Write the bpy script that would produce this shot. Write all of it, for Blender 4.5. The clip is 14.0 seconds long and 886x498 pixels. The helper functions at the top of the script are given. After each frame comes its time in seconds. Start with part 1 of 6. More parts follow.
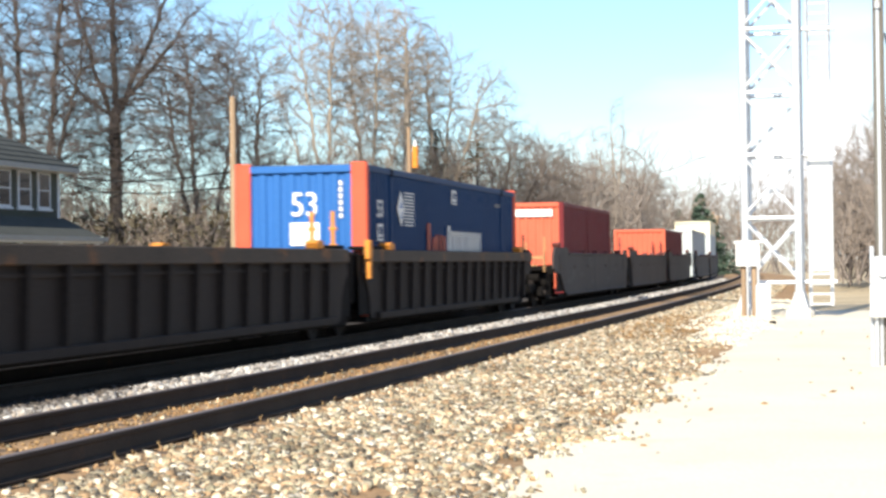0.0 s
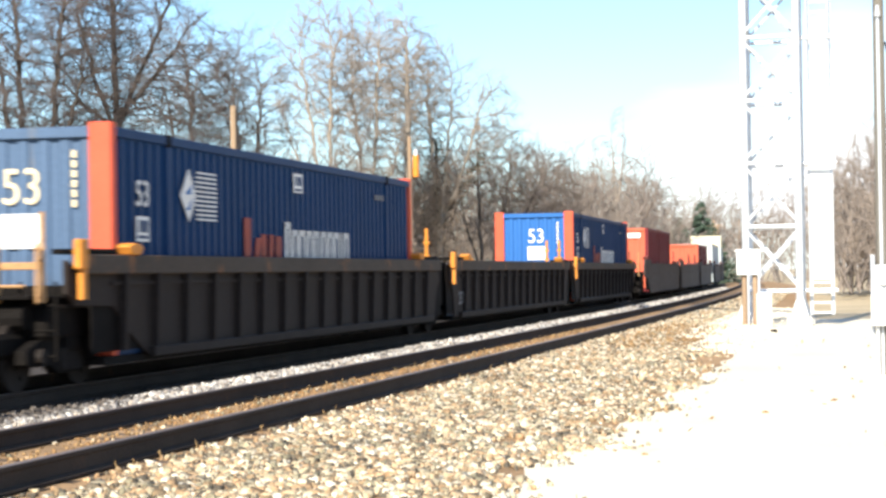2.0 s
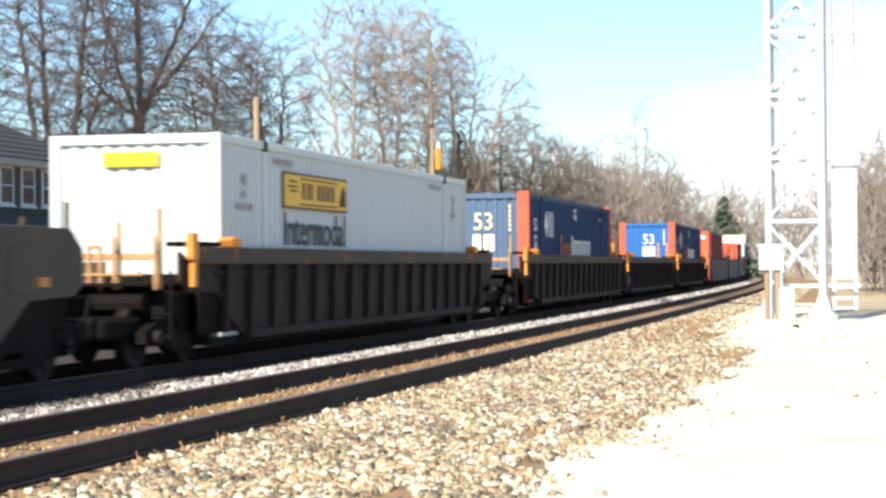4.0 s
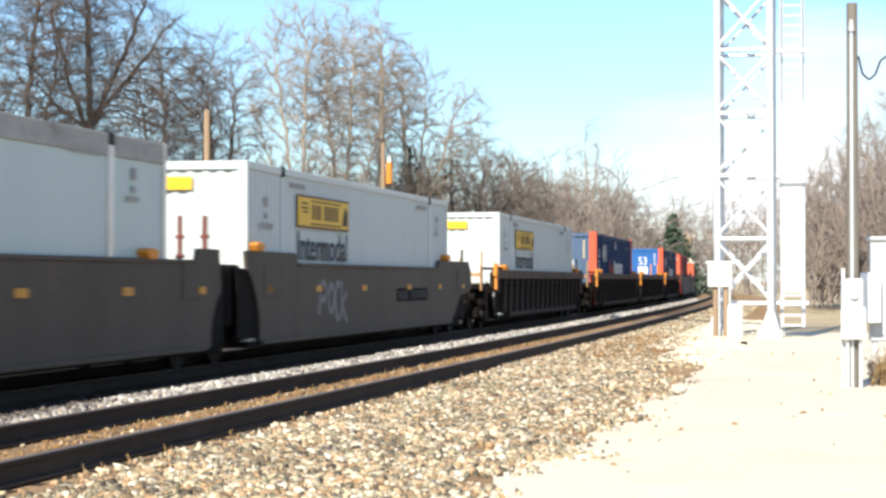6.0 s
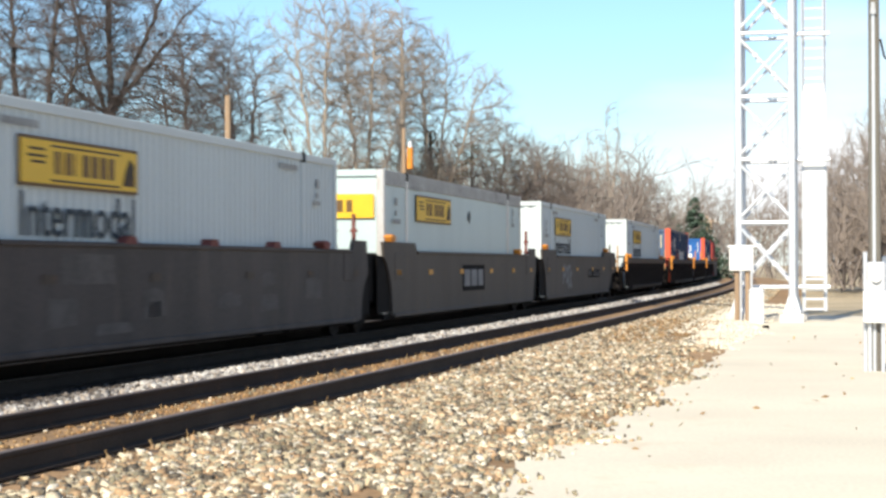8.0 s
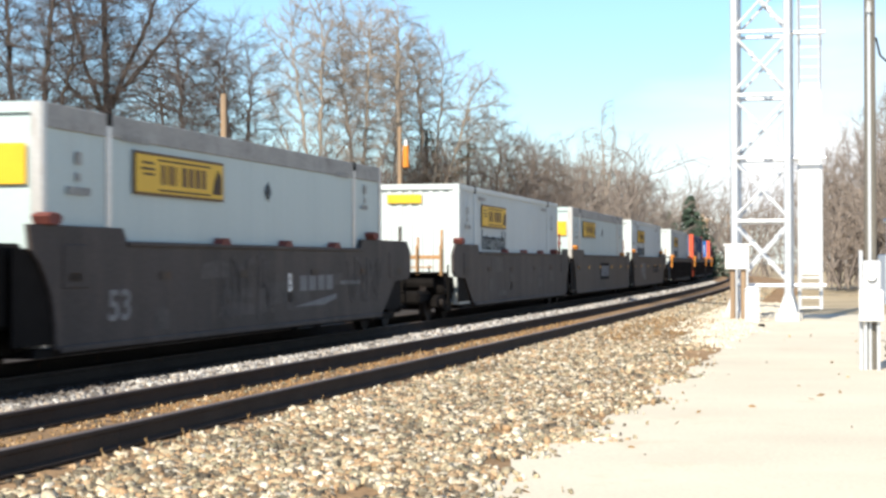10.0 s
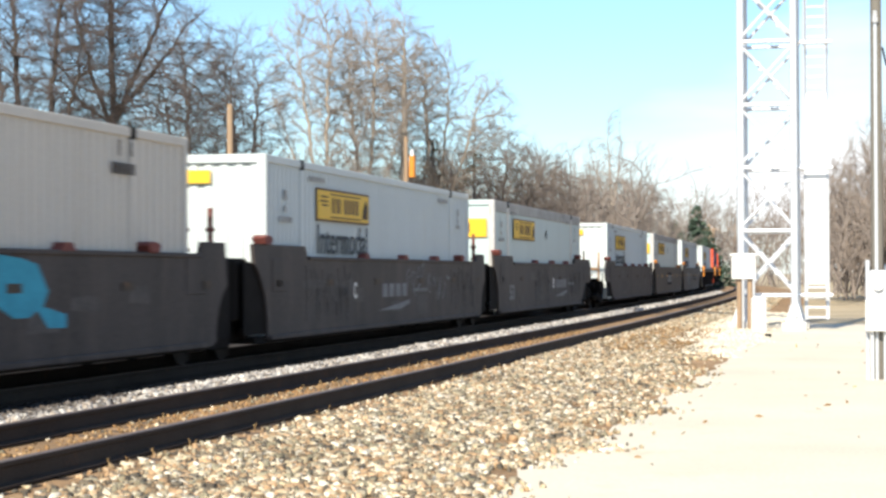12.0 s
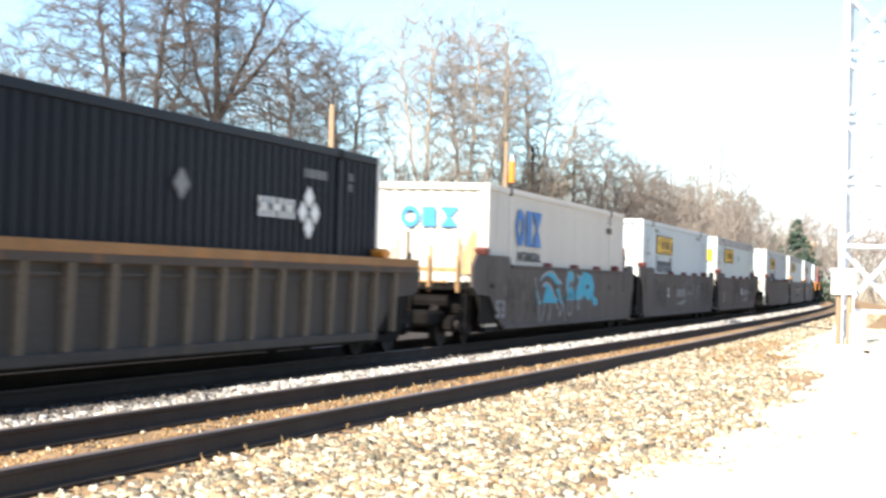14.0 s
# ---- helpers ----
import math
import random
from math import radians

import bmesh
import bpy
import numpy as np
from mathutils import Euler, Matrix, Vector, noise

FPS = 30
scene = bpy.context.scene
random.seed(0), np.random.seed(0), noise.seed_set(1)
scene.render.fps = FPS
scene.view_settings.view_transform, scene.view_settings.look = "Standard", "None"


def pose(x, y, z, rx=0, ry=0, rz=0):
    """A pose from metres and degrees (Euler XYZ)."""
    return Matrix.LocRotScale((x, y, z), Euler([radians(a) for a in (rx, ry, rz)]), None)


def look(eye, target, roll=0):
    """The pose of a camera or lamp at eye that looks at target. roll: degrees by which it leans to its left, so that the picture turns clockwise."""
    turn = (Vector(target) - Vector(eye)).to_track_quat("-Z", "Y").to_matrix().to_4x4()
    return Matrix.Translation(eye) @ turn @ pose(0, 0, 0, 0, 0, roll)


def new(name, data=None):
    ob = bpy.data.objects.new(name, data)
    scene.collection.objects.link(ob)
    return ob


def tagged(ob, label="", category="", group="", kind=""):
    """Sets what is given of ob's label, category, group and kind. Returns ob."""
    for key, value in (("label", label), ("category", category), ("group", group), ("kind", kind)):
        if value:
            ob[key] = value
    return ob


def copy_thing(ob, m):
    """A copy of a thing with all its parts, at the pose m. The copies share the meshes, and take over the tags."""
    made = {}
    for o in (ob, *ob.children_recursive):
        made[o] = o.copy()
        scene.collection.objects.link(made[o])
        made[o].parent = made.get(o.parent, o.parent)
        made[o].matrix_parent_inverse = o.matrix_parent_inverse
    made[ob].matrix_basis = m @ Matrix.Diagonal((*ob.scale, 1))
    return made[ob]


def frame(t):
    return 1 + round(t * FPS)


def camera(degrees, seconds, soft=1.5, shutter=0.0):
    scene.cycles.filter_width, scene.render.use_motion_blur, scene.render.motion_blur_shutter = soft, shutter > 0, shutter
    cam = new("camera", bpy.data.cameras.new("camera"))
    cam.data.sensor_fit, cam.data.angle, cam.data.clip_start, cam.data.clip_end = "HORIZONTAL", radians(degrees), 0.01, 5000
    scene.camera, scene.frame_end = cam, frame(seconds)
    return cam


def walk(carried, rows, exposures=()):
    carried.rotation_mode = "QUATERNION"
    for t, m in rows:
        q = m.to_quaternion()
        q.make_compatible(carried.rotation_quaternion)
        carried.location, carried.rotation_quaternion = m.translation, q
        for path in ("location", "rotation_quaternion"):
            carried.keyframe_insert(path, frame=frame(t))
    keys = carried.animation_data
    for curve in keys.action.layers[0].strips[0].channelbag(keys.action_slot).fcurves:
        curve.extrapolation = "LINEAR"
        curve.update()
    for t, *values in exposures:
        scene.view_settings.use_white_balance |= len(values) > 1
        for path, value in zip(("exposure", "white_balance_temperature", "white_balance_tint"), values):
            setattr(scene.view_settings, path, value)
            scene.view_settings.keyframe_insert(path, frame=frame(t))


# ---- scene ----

# camera: hand-held, standing in one spot, long lens
EYE = (0.0, 0.0, 1.333)
TURNS = [
    (0, 13.56, 0.45, -0.78), (0.5, 14.39, 0.77, -0.75), (1, 14.36, 1.17, -0.82), (1.5, 13.89, 0.78, -0.84), (2, 13.58, 0.72, -0.85),
    (2.5, 14.19, 0.35, -0.84), (2.7, 14.56, 0.37, -0.65), (4.8, 13.81, 0.64, -0.37), (5, 13.38, 0.61, -0.70), (5.5, 13.20, 0.49, -0.67),
    (6, 12.74, 0.94, -0.01), (6.5, 12.98, 0.78, -0.28), (7, 13.56, 0.61, 0.03), (7.2, 13.61, 0.48, 0.03), (9.3, 13.01, 0.60, -0.54),
    (9.5, 13.22, 0.49, -0.46), (10, 13.25, 0.44, -0.19), (10.5, 13.04, 0.62, -0.29), (11, 13.11, 0.49, -0.49), (11.5, 13.41, 0.80, -0.11),
    (12, 13.44, 0.74, -0.22), (12.5, 13.68, 0.83, 0.31), (13, 14.48, 0.63, 0.38), (13.5, 15.21, 0.59, 0.87), (14, 16.37, 0.85, 1.53),
]

EXPOSURES = [(0, 0.76), (0.5, 0.94), (2.5, 0.94), (5, 0.78), (7, 0.60), (9.5, 0.50), (10.2, 0.58), (11, 0.58), (12.5, 0.70), (13.2, 0.84), (14, 1.3)]


def ahead(yaw, pitch):
    a, b = radians(yaw), radians(pitch)
    return (EYE[0] + 50 * math.cos(a) * math.cos(b), EYE[1] + 50 * math.sin(a) * math.cos(b), EYE[2] + 50 * math.sin(b))


cam = camera(26.2, 14.0, soft=2.8, shutter=0.4)
walk(cam, [(t, look(EYE, ahead(y, p), r)) for t, y, p, r in TURNS], exposures=EXPOSURES)

# ---- light ----
SUN_EL, SUN_AZ = 34.0, 174.5
world = bpy.data.worlds.new("world")
scene.world = world
world.use_nodes = True
wn, wl = world.node_tree.nodes, world.node_tree.links
sky = wn.new("ShaderNodeTexSky")
sky.sky_type, sky.sun_disc = "NISHITA", False
sky.sun_elevation, sky.sun_rotation = radians(SUN_EL), radians(90 - SUN_AZ)
sky.air_density, sky.dust_density, sky.ozone_density = 1.0, 0.4, 3.0
# thin white cloud that thickens towards the horizon down the line
coord = wn.new("ShaderNodeTexCoord")
cloud_map = wn.new("ShaderNodeMapping")
cloud_map.inputs["Scale"].default_value = (1.0, 1.0, 4.5)
cloud = wn.new("ShaderNodeTexNoise")
cloud.inputs["Scale"].default_value, cloud.inputs["Detail"].default_value = 3.2, 7
split = wn.new("ShaderNodeSeparateXYZ")
height = wn.new("ShaderNodeMapRange")
height.inputs["From Min"].default_value, height.inputs["From Max"].default_value = 0.05, 0.135
height.inputs["To Min"].default_value, height.inputs["To Max"].default_value = 0.12, -0.19
total = wn.new("ShaderNodeMath")
total.operation = "ADD"
side_fade = wn.new("ShaderNodeMapRange")
side_fade.inputs["From Min"].default_value, side_fade.inputs["From Max"].default_value = 0.03, 0.17
side_fade.inputs["To Min"].default_value, side_fade.inputs["To Max"].default_value = 0.22, -0.16
total2 = wn.new("ShaderNodeMath")
total2.operation = "ADD"
ramp = wn.new("ShaderNodeValToRGB")
ramp.color_ramp.elements[0].position, ramp.color_ramp.elements[1].position = 0.55, 0.84
mixer = wn.new("ShaderNodeMix")
mixer.data_type = "RGBA"
mixer.inputs["B"].default_value = (9.0, 9.2, 9.4, 1)
tinted = wn.new("ShaderNodeMix")
tinted.data_type, tinted.blend_type = "RGBA", "MULTIPLY"
tinted.inputs["Factor"].default_value = 1.0
tinted.inputs["B"].default_value = (1.08, 1.27, 1.40, 1)
wl.new(sky.outputs[0], tinted.inputs["A"])
wl.new(coord.outputs["Generated"], cloud_map.inputs[0])
wl.new(cloud_map.outputs[0], cloud.inputs["Vector"])
wl.new(coord.outputs["Generated"], split.inputs[0])
wl.new(split.outputs["Z"], height.inputs["Value"])
wl.new(split.outputs["Y"], side_fade.inputs["Value"])
wl.new(cloud.outputs[0], total.inputs[0])
wl.new(height.outputs[0], total.inputs[1])
wl.new(total.outputs[0], total2.inputs[0])
wl.new(side_fade.outputs[0], total2.inputs[1])
wl.new(total2.outputs[0], ramp.inputs[0])
wl.new(ramp.outputs[0], mixer.inputs["Factor"])
wl.new(tinted.outputs["Result"], mixer.inputs["A"])
wl.new(mixer.outputs["Result"], wn["Background"].inputs[0])
wn["Background"].inputs[1].default_value = 0.085
sun = new("sun", bpy.data.lights.new("sun", "SUN"))
sun.data.energy, sun.data.angle, sun.data.color = 5.0, radians(0.5), (1.0, 0.925, 0.79)
a, e = radians(SUN_AZ), radians(SUN_EL)
sun.matrix_world = look((60 * math.cos(a) * math.cos(e), 60 * math.sin(a) * math.cos(e), 60 * math.sin(e)), (0, 0, 0))


# ---- materials ----
def surface(name, colour, rough=0.6, metal=0.0, vary=0.25, scale=2.0, fine=30.0, bump=0.15, dirt=None, amount=0.5, stretch=(1, 1, 1), island=None):
    """A worn surface: large blotches, fine grain, and streaks of dirt with a shape of their own."""
    m = bpy.data.materials.new(name)
    m.use_nodes = True
    n, l = m.node_tree.nodes, m.node_tree.links
    b = n["Principled BSDF"]
    tc, mp = n.new("ShaderNodeTexCoord"), n.new("ShaderNodeMapping")
    mp.inputs["Scale"].default_value = stretch
    l.new(tc.outputs["Object"], mp.inputs[0])
    big, small = n.new("ShaderNodeTexNoise"), n.new("ShaderNodeTexNoise")
    big.inputs["Scale"].default_value, big.inputs["Detail"].default_value = scale, 5
    small.inputs["Scale"].default_value, small.inputs["Detail"].default_value = fine, 3
    l.new(mp.outputs[0], big.inputs["Vector"])
    l.new(tc.outputs["Object"], small.inputs["Vector"])
    add = n.new("ShaderNodeMath")
    add.operation = "ADD"
    l.new(big.outputs[0], add.inputs[0])
    l.new(small.outputs[0], add.inputs[1])
    span = n.new("ShaderNodeMapRange")
    span.inputs["From Min"].default_value, span.inputs["From Max"].default_value = 0.65, 1.35
    span.inputs["To Min"].default_value, span.inputs["To Max"].default_value = 1 - vary, 1 + vary
    l.new(add.outputs[0], span.inputs["Value"])
    tone = n.new("ShaderNodeVectorMath")
    tone.operation = "SCALE"
    l.new(span.outputs[0], tone.inputs["Scale"])
    if island:
        geo, rp = n.new("ShaderNodeNewGeometry"), n.new("ShaderNodeValToRGB")
        rp.color_ramp.interpolation = "CONSTANT"
        while len(rp.color_ramp.elements) < len(island):
            rp.color_ramp.elements.new(0.5)
        for i, c in enumerate(island):
            rp.color_ramp.elements[i].position = i / len(island)
            rp.color_ramp.elements[i].color = (*c, 1)
        l.new(geo.outputs["Random Per Island"], rp.inputs[0])
        l.new(rp.outputs[0], tone.inputs[0])
    else:
        tone.inputs[0].default_value = colour
    out = tone.outputs[0]
    if dirt:
        d1, r1, mx = n.new("ShaderNodeTexNoise"), n.new("ShaderNodeValToRGB"), n.new("ShaderNodeMix")
        d1.inputs["Scale"].default_value, d1.inputs["Detail"].default_value, d1.inputs["Roughness"].default_value = scale * 2.3, 8, 0.7
        l.new(mp.outputs[0], d1.inputs["Vector"])
        l.new(d1.outputs[0], r1.inputs[0])
        r1.color_ramp.elements[0].position, r1.color_ramp.elements[1].position = 0.72 - 0.35 * amount, 0.92 - 0.3 * amount
        mx.data_type = "RGBA"
        l.new(r1.outputs[0], mx.inputs["Factor"])
        l.new(out, mx.inputs["A"])
        mx.inputs["B"].default_value = (*dirt, 1)
        out = mx.outputs["Result"]
    l.new(out, b.inputs["Base Color"])
    b.inputs["Roughness"].default_value, b.inputs["Metallic"].default_value = rough, metal
    b.inputs["Specular IOR Level"].default_value = 0.5 if metal else 0.18
    if bump:
        bp = n.new("ShaderNodeBump")
        bp.inputs["Strength"].default_value, bp.inputs["Distance"].default_value = bump, 0.02
        l.new(small.outputs[0], bp.inputs["Height"])
        l.new(bp.outputs[0], b.inputs["Normal"])
    return m


RUST = (0.16, 0.07, 0.03)
SOOT = (0.025, 0.022, 0.02)
TAN = (0.30, 0.20, 0.11)
UP = (1, 1, 0.25)
M = dict(
    grass=surface("dry_grass", (0.46, 0.37, 0.24), 0.9, vary=0.3, scale=0.25, fine=9, bump=0.6, dirt=(0.24, 0.20, 0.11), amount=0.45),
    lot=surface("pale_gravel_lot", (0.70, 0.62, 0.48), 0.95, vary=0.12, scale=0.35, fine=22, bump=0.3, dirt=(0.58, 0.47, 0.32), amount=0.42),
    bed=surface("ballast_fines", (0.32, 0.205, 0.11), 0.95, vary=0.4, scale=1.2, fine=16, bump=0.8, dirt=(0.10, 0.08, 0.06), amount=0.5),
    stone=surface("ballast_stone", (0.4, 0.35, 0.3), 0.85, vary=0.42, scale=0.8, fine=30, bump=0.2,
                  island=[(0.48, 0.39, 0.25), (0.25, 0.22, 0.145), (0.58, 0.49, 0.35), (0.38, 0.25, 0.14), (0.17, 0.14, 0.10), (0.47, 0.33, 0.20), (0.34, 0.29, 0.20), (0.68, 0.61, 0.48), (0.27, 0.19, 0.11), (0.10, 0.085, 0.065)]),
    white_stone=surface("clean_ballast_stone", (0.5, 0.5, 0.5), 0.85, vary=0.2, scale=8, fine=60, bump=0.2,
                        island=[(0.46, 0.43, 0.39), (0.30, 0.28, 0.26), (0.60, 0.57, 0.52), (0.16, 0.145, 0.13), (0.40, 0.34, 0.28)]),
    # Stones coloured dark for the shade along the train's near side.
    shade_stone=surface("shaded_ballast_stone", (0.1, 0.1, 0.1), 0.85, vary=0.3, scale=8, fine=60, bump=0.2,
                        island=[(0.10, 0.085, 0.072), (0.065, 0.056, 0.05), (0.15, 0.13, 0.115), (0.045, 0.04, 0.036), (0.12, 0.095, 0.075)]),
    straw=surface("fallen_leaves", (0.25, 0.15, 0.07), 0.9, vary=0.4, scale=6, fine=30, bump=0.2, island=[(0.30, 0.19, 0.09), (0.18, 0.11, 0.05), (0.40, 0.29, 0.15)]),
    rust_stone=surface("rusty_stone", (0.4, 0.2, 0.1), 0.9, vary=0.3, scale=8, fine=60, bump=0.2, island=[(0.28, 0.16, 0.07), (0.24, 0.155, 0.08), (0.36, 0.23, 0.11), (0.16, 0.10, 0.05)]),
    rail=surface("rail_web", (0.042, 0.031, 0.024), 0.85, 0.0, 0.3, 1.5, 40, 0.3, (0.11, 0.05, 0.025), 0.35),
    railtop=surface("rail_running_face", (0.17, 0.13, 0.105), 0.5, 0.2, 0.2, 2, 30, 0.05, (0.25, 0.14, 0.09), 0.4, (0.2, 1, 1)),
    # Ballast colour with the shade beneath the train painted in.
    train_shade=surface("shaded_ballast", (0.058, 0.048, 0.040), 0.9, vary=0.45, scale=2, fine=16, bump=0.8, dirt=(0.10, 0.075, 0.055), amount=0.4),
    tie=surface("weathered_tie", (0.13, 0.095, 0.07), 0.95, vary=0.4, scale=3, fine=30, bump=0.7, dirt=(0.22, 0.17, 0.12), amount=0.5),
    smooth=surface("grey_car_paint", (0.066, 0.054, 0.045), 0.65, vary=0.25, scale=0.8, fine=25, bump=0.08, dirt=(0.11, 0.072, 0.045), amount=0.42, stretch=UP),
    smooth_dark=surface("dark_car_paint", (0.050, 0.041, 0.038), 0.65, vary=0.42, scale=0.9, fine=25, bump=0.08, dirt=(0.085, 0.068, 0.058), amount=0.55, stretch=UP),
    ribbed=surface("brown_grey_car_paint", (0.030, 0.0235, 0.0205), 0.7, vary=0.3, scale=1.0, fine=25, bump=0.1, dirt=(0.042, 0.030, 0.022), amount=0.45, stretch=UP),
    tanribbed=surface("faded_car_paint", (0.048, 0.040, 0.033), 0.75, vary=0.3, scale=1.0, fine=25, bump=0.1, dirt=(0.12, 0.075, 0.045), amount=0.5, stretch=UP),
    rib=surface("rib_faded_paint", (0.165, 0.125, 0.085), 0.8, vary=0.3, scale=1.5, fine=25, bump=0.1, dirt=(0.17, 0.105, 0.058), amount=0.5, stretch=UP),
    chord=surface("weathered_top_chord", (0.065, 0.050, 0.038), 0.75, vary=0.35, scale=0.7, fine=25, bump=0.1, dirt=(0.32, 0.13, 0.04), amount=0.45),
    orange_chord=surface("rust_orange_top_chord", (0.27, 0.14, 0.055), 0.75, vary=0.3, scale=0.9, fine=25, bump=0.1, dirt=(0.42, 0.15, 0.03), amount=0.55),
    ruststain=surface("thin_rust_stain", (0.55, 0.36, 0.17), 0.7, vary=0.3, scale=4, fine=30, bump=0.0, dirt=(0.5, 0.44, 0.34), amount=0.6, stretch=(1, 1, 0.1)),
    paleblue=surface("pale_blue_shapes", (0.06, 0.26, 0.50), 0.55, vary=0.12, scale=3, bump=0.0),
    orange=surface("orange_paint", (0.62, 0.24, 0.04), 0.6, vary=0.2, scale=5, fine=40, bump=0.05, dirt=RUST, amount=0.35),
    tanrust=surface("faded_tan_rigging", (0.42, 0.24, 0.11), 0.7, vary=0.3, scale=5, fine=40, bump=0.05, dirt=RUST, amount=0.5),
    fascia=surface("weathered_fascia", (0.30, 0.30, 0.28), 0.7, vary=0.15, scale=2, bump=0.02),
    creampaint=surface("cream_stencil_paint", (0.72, 0.60, 0.38), 0.6, vary=0.12, bump=0.0),
    yellow=surface("yellow_reflector", (0.50, 0.24, 0.03), 0.5, vary=0.15, scale=6, fine=40, bump=0.0, dirt=(0.2, 0.11, 0.03), amount=0.3),
    # Greasy steel, deepened to near-black for the shade beneath the cars.
    under=surface("greasy_shaded_steel", (0.0095, 0.0082, 0.0075), 0.85, 0.0, 0.35, 4, 30, 0.2, (0.03, 0.017, 0.010), 0.15),
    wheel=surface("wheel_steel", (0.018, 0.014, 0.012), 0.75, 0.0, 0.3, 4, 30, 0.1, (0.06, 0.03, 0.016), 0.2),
    tread=surface("polished_tread", (0.5, 0.48, 0.46), 0.3, 1.0, 0.1, 4, 30, 0.0),
    # Blue split by light: dark for shaded sides, lighter for sunlit ends.
    blue=surface("shaded_container_blue", (0.006, 0.033, 0.100), 0.5, vary=0.15, scale=0.9, fine=25, bump=0.04, dirt=(0.018, 0.040, 0.075), amount=0.3, stretch=UP),
    bluegrey=surface("dusty_sunlit_end_blue", (0.075, 0.12, 0.195), 0.6, vary=0.15, scale=1.4, fine=25, bump=0.04, dirt=(0.20, 0.155, 0.085), amount=0.5, stretch=(1, 1, 0.12)),
    sunlit_end_blue=surface("sunlit_container_end_blue", (0.028, 0.125, 0.36), 0.55, vary=0.12, scale=1.4, fine=25, bump=0.04, dirt=(0.12, 0.18, 0.35), amount=0.3, stretch=(1, 1, 0.15)),
    navy=surface("container_dark_blue", (0.0068, 0.0090, 0.0140), 0.5, vary=0.2, scale=0.9, fine=25, bump=0.04, dirt=(0.02, 0.024, 0.035), amount=0.3, stretch=UP),
    coral=surface("faded_red_post", (0.60, 0.10, 0.05), 0.6, vary=0.12, scale=2, fine=30, bump=0.03, dirt=(0.38, 0.08, 0.05), amount=0.3),
    white=surface("container_white", (0.51, 0.55, 0.54), 0.5, vary=0.06, scale=0.8, fine=25, bump=0.03, dirt=(0.50, 0.48, 0.44), amount=0.30, stretch=UP),
    cream=surface("container_cream", (0.55, 0.51, 0.445), 0.55, vary=0.07, scale=0.8, fine=25, bump=0.03, dirt=(0.36, 0.30, 0.23), amount=0.40, stretch=(1, 1, 0.12)),
    white_smooth=surface("container_plate_white", (0.43, 0.51, 0.50), 0.45, vary=0.06, scale=0.6, fine=25, bump=0.02, dirt=(0.46, 0.47, 0.43), amount=0.42, stretch=(1, 1, 0.12)),
    greyrail=surface("grey_top_rail", (0.32, 0.315, 0.295), 0.6, 0.0, 0.25, 1, 25, 0.05, (0.12, 0.10, 0.09), 0.5),
    alu=surface("bare_post", (0.55, 0.53, 0.50), 0.4, 0.6, 0.15, 2, 25, 0.03, (0.3, 0.2, 0.13), 0.4, UP),
    # Dark copy of the red, for container sides in shade.
    red=surface("container_shaded_red", (0.15, 0.018, 0.022), 0.55, vary=0.15, scale=1, fine=25, bump=0.03, dirt=(0.16, 0.03, 0.03), amount=0.4),
    maroon=surface("dull_maroon", (0.17, 0.055, 0.045), 0.75, vary=0.2, scale=4, fine=30, bump=0.05, dirt=RUST, amount=0.4),
    # Bright copy of the same red, for ends in the sun.
    sunlit_red=surface("container_sunlit_red", (0.62, 0.13, 0.07), 0.55, vary=0.12, scale=1, fine=25, bump=0.03, dirt=(0.45, 0.09, 0.05), amount=0.35),
    paleyellow=surface("container_pale_yellow", (0.78, 0.71, 0.52), 0.55, vary=0.1, scale=1, fine=25, bump=0.03),
    sign_yellow=surface("sign_yellow", (0.68, 0.42, 0.03), 0.5, vary=0.08, scale=3, fine=30, bump=0.0, dirt=(0.45, 0.28, 0.04), amount=0.2),
    sign_brown=surface("sign_brown", (0.13, 0.075, 0.03), 0.6, vary=0.1, bump=0.0),
    ink=surface("dark_lettering", (0.02, 0.03, 0.04), 0.6, vary=0.1, bump=0.0),
    paper=surface("white_lettering", (0.75, 0.74, 0.70), 0.6, vary=0.08, bump=0.0),
    brandblue=surface("blue_shapes", (0.014, 0.13, 0.37), 0.55, vary=0.12, scale=3, bump=0.0),
    brandred=surface("faded_red_shapes", (0.28, 0.05, 0.03), 0.6, vary=0.25, scale=3, bump=0.0),
    cyan=surface("cyan_spray", (0.04, 0.30, 0.42), 0.7, vary=0.2, scale=3, bump=0.0, dirt=(0.03, 0.18, 0.27), amount=0.4),
    spray=surface("grey_spray", (0.20, 0.20, 0.20), 0.8, vary=0.25, scale=3, bump=0.0),
    palespray=surface("pale_spray", (0.28, 0.28, 0.28), 0.8, vary=0.3, scale=3, bump=0.0, dirt=(0.10, 0.10, 0.10), amount=0.45),
    scuff=surface("scuffed_paint", (0.085, 0.076, 0.070), 0.75, vary=0.35, scale=2.5, fine=25, bump=0.05, dirt=(0.038, 0.035, 0.034), amount=0.55),
    galv=surface("galvanised_steel", (0.62, 0.64, 0.66), 0.45, 0.35, 0.12, 3, 40, 0.03, (0.45, 0.46, 0.48), 0.3),
    boxwhite=surface("white_enamel", (0.78, 0.78, 0.76), 0.45, vary=0.05, scale=3, bump=0.02),
    boxgrey=surface("grey_enamel", (0.48, 0.49, 0.50), 0.5, vary=0.08, scale=3, bump=0.02),
    concrete=surface("pale_concrete", (0.58, 0.55, 0.50), 0.9, vary=0.12, scale=2, fine=40, bump=0.2, dirt=(0.42, 0.38, 0.33), amount=0.3),
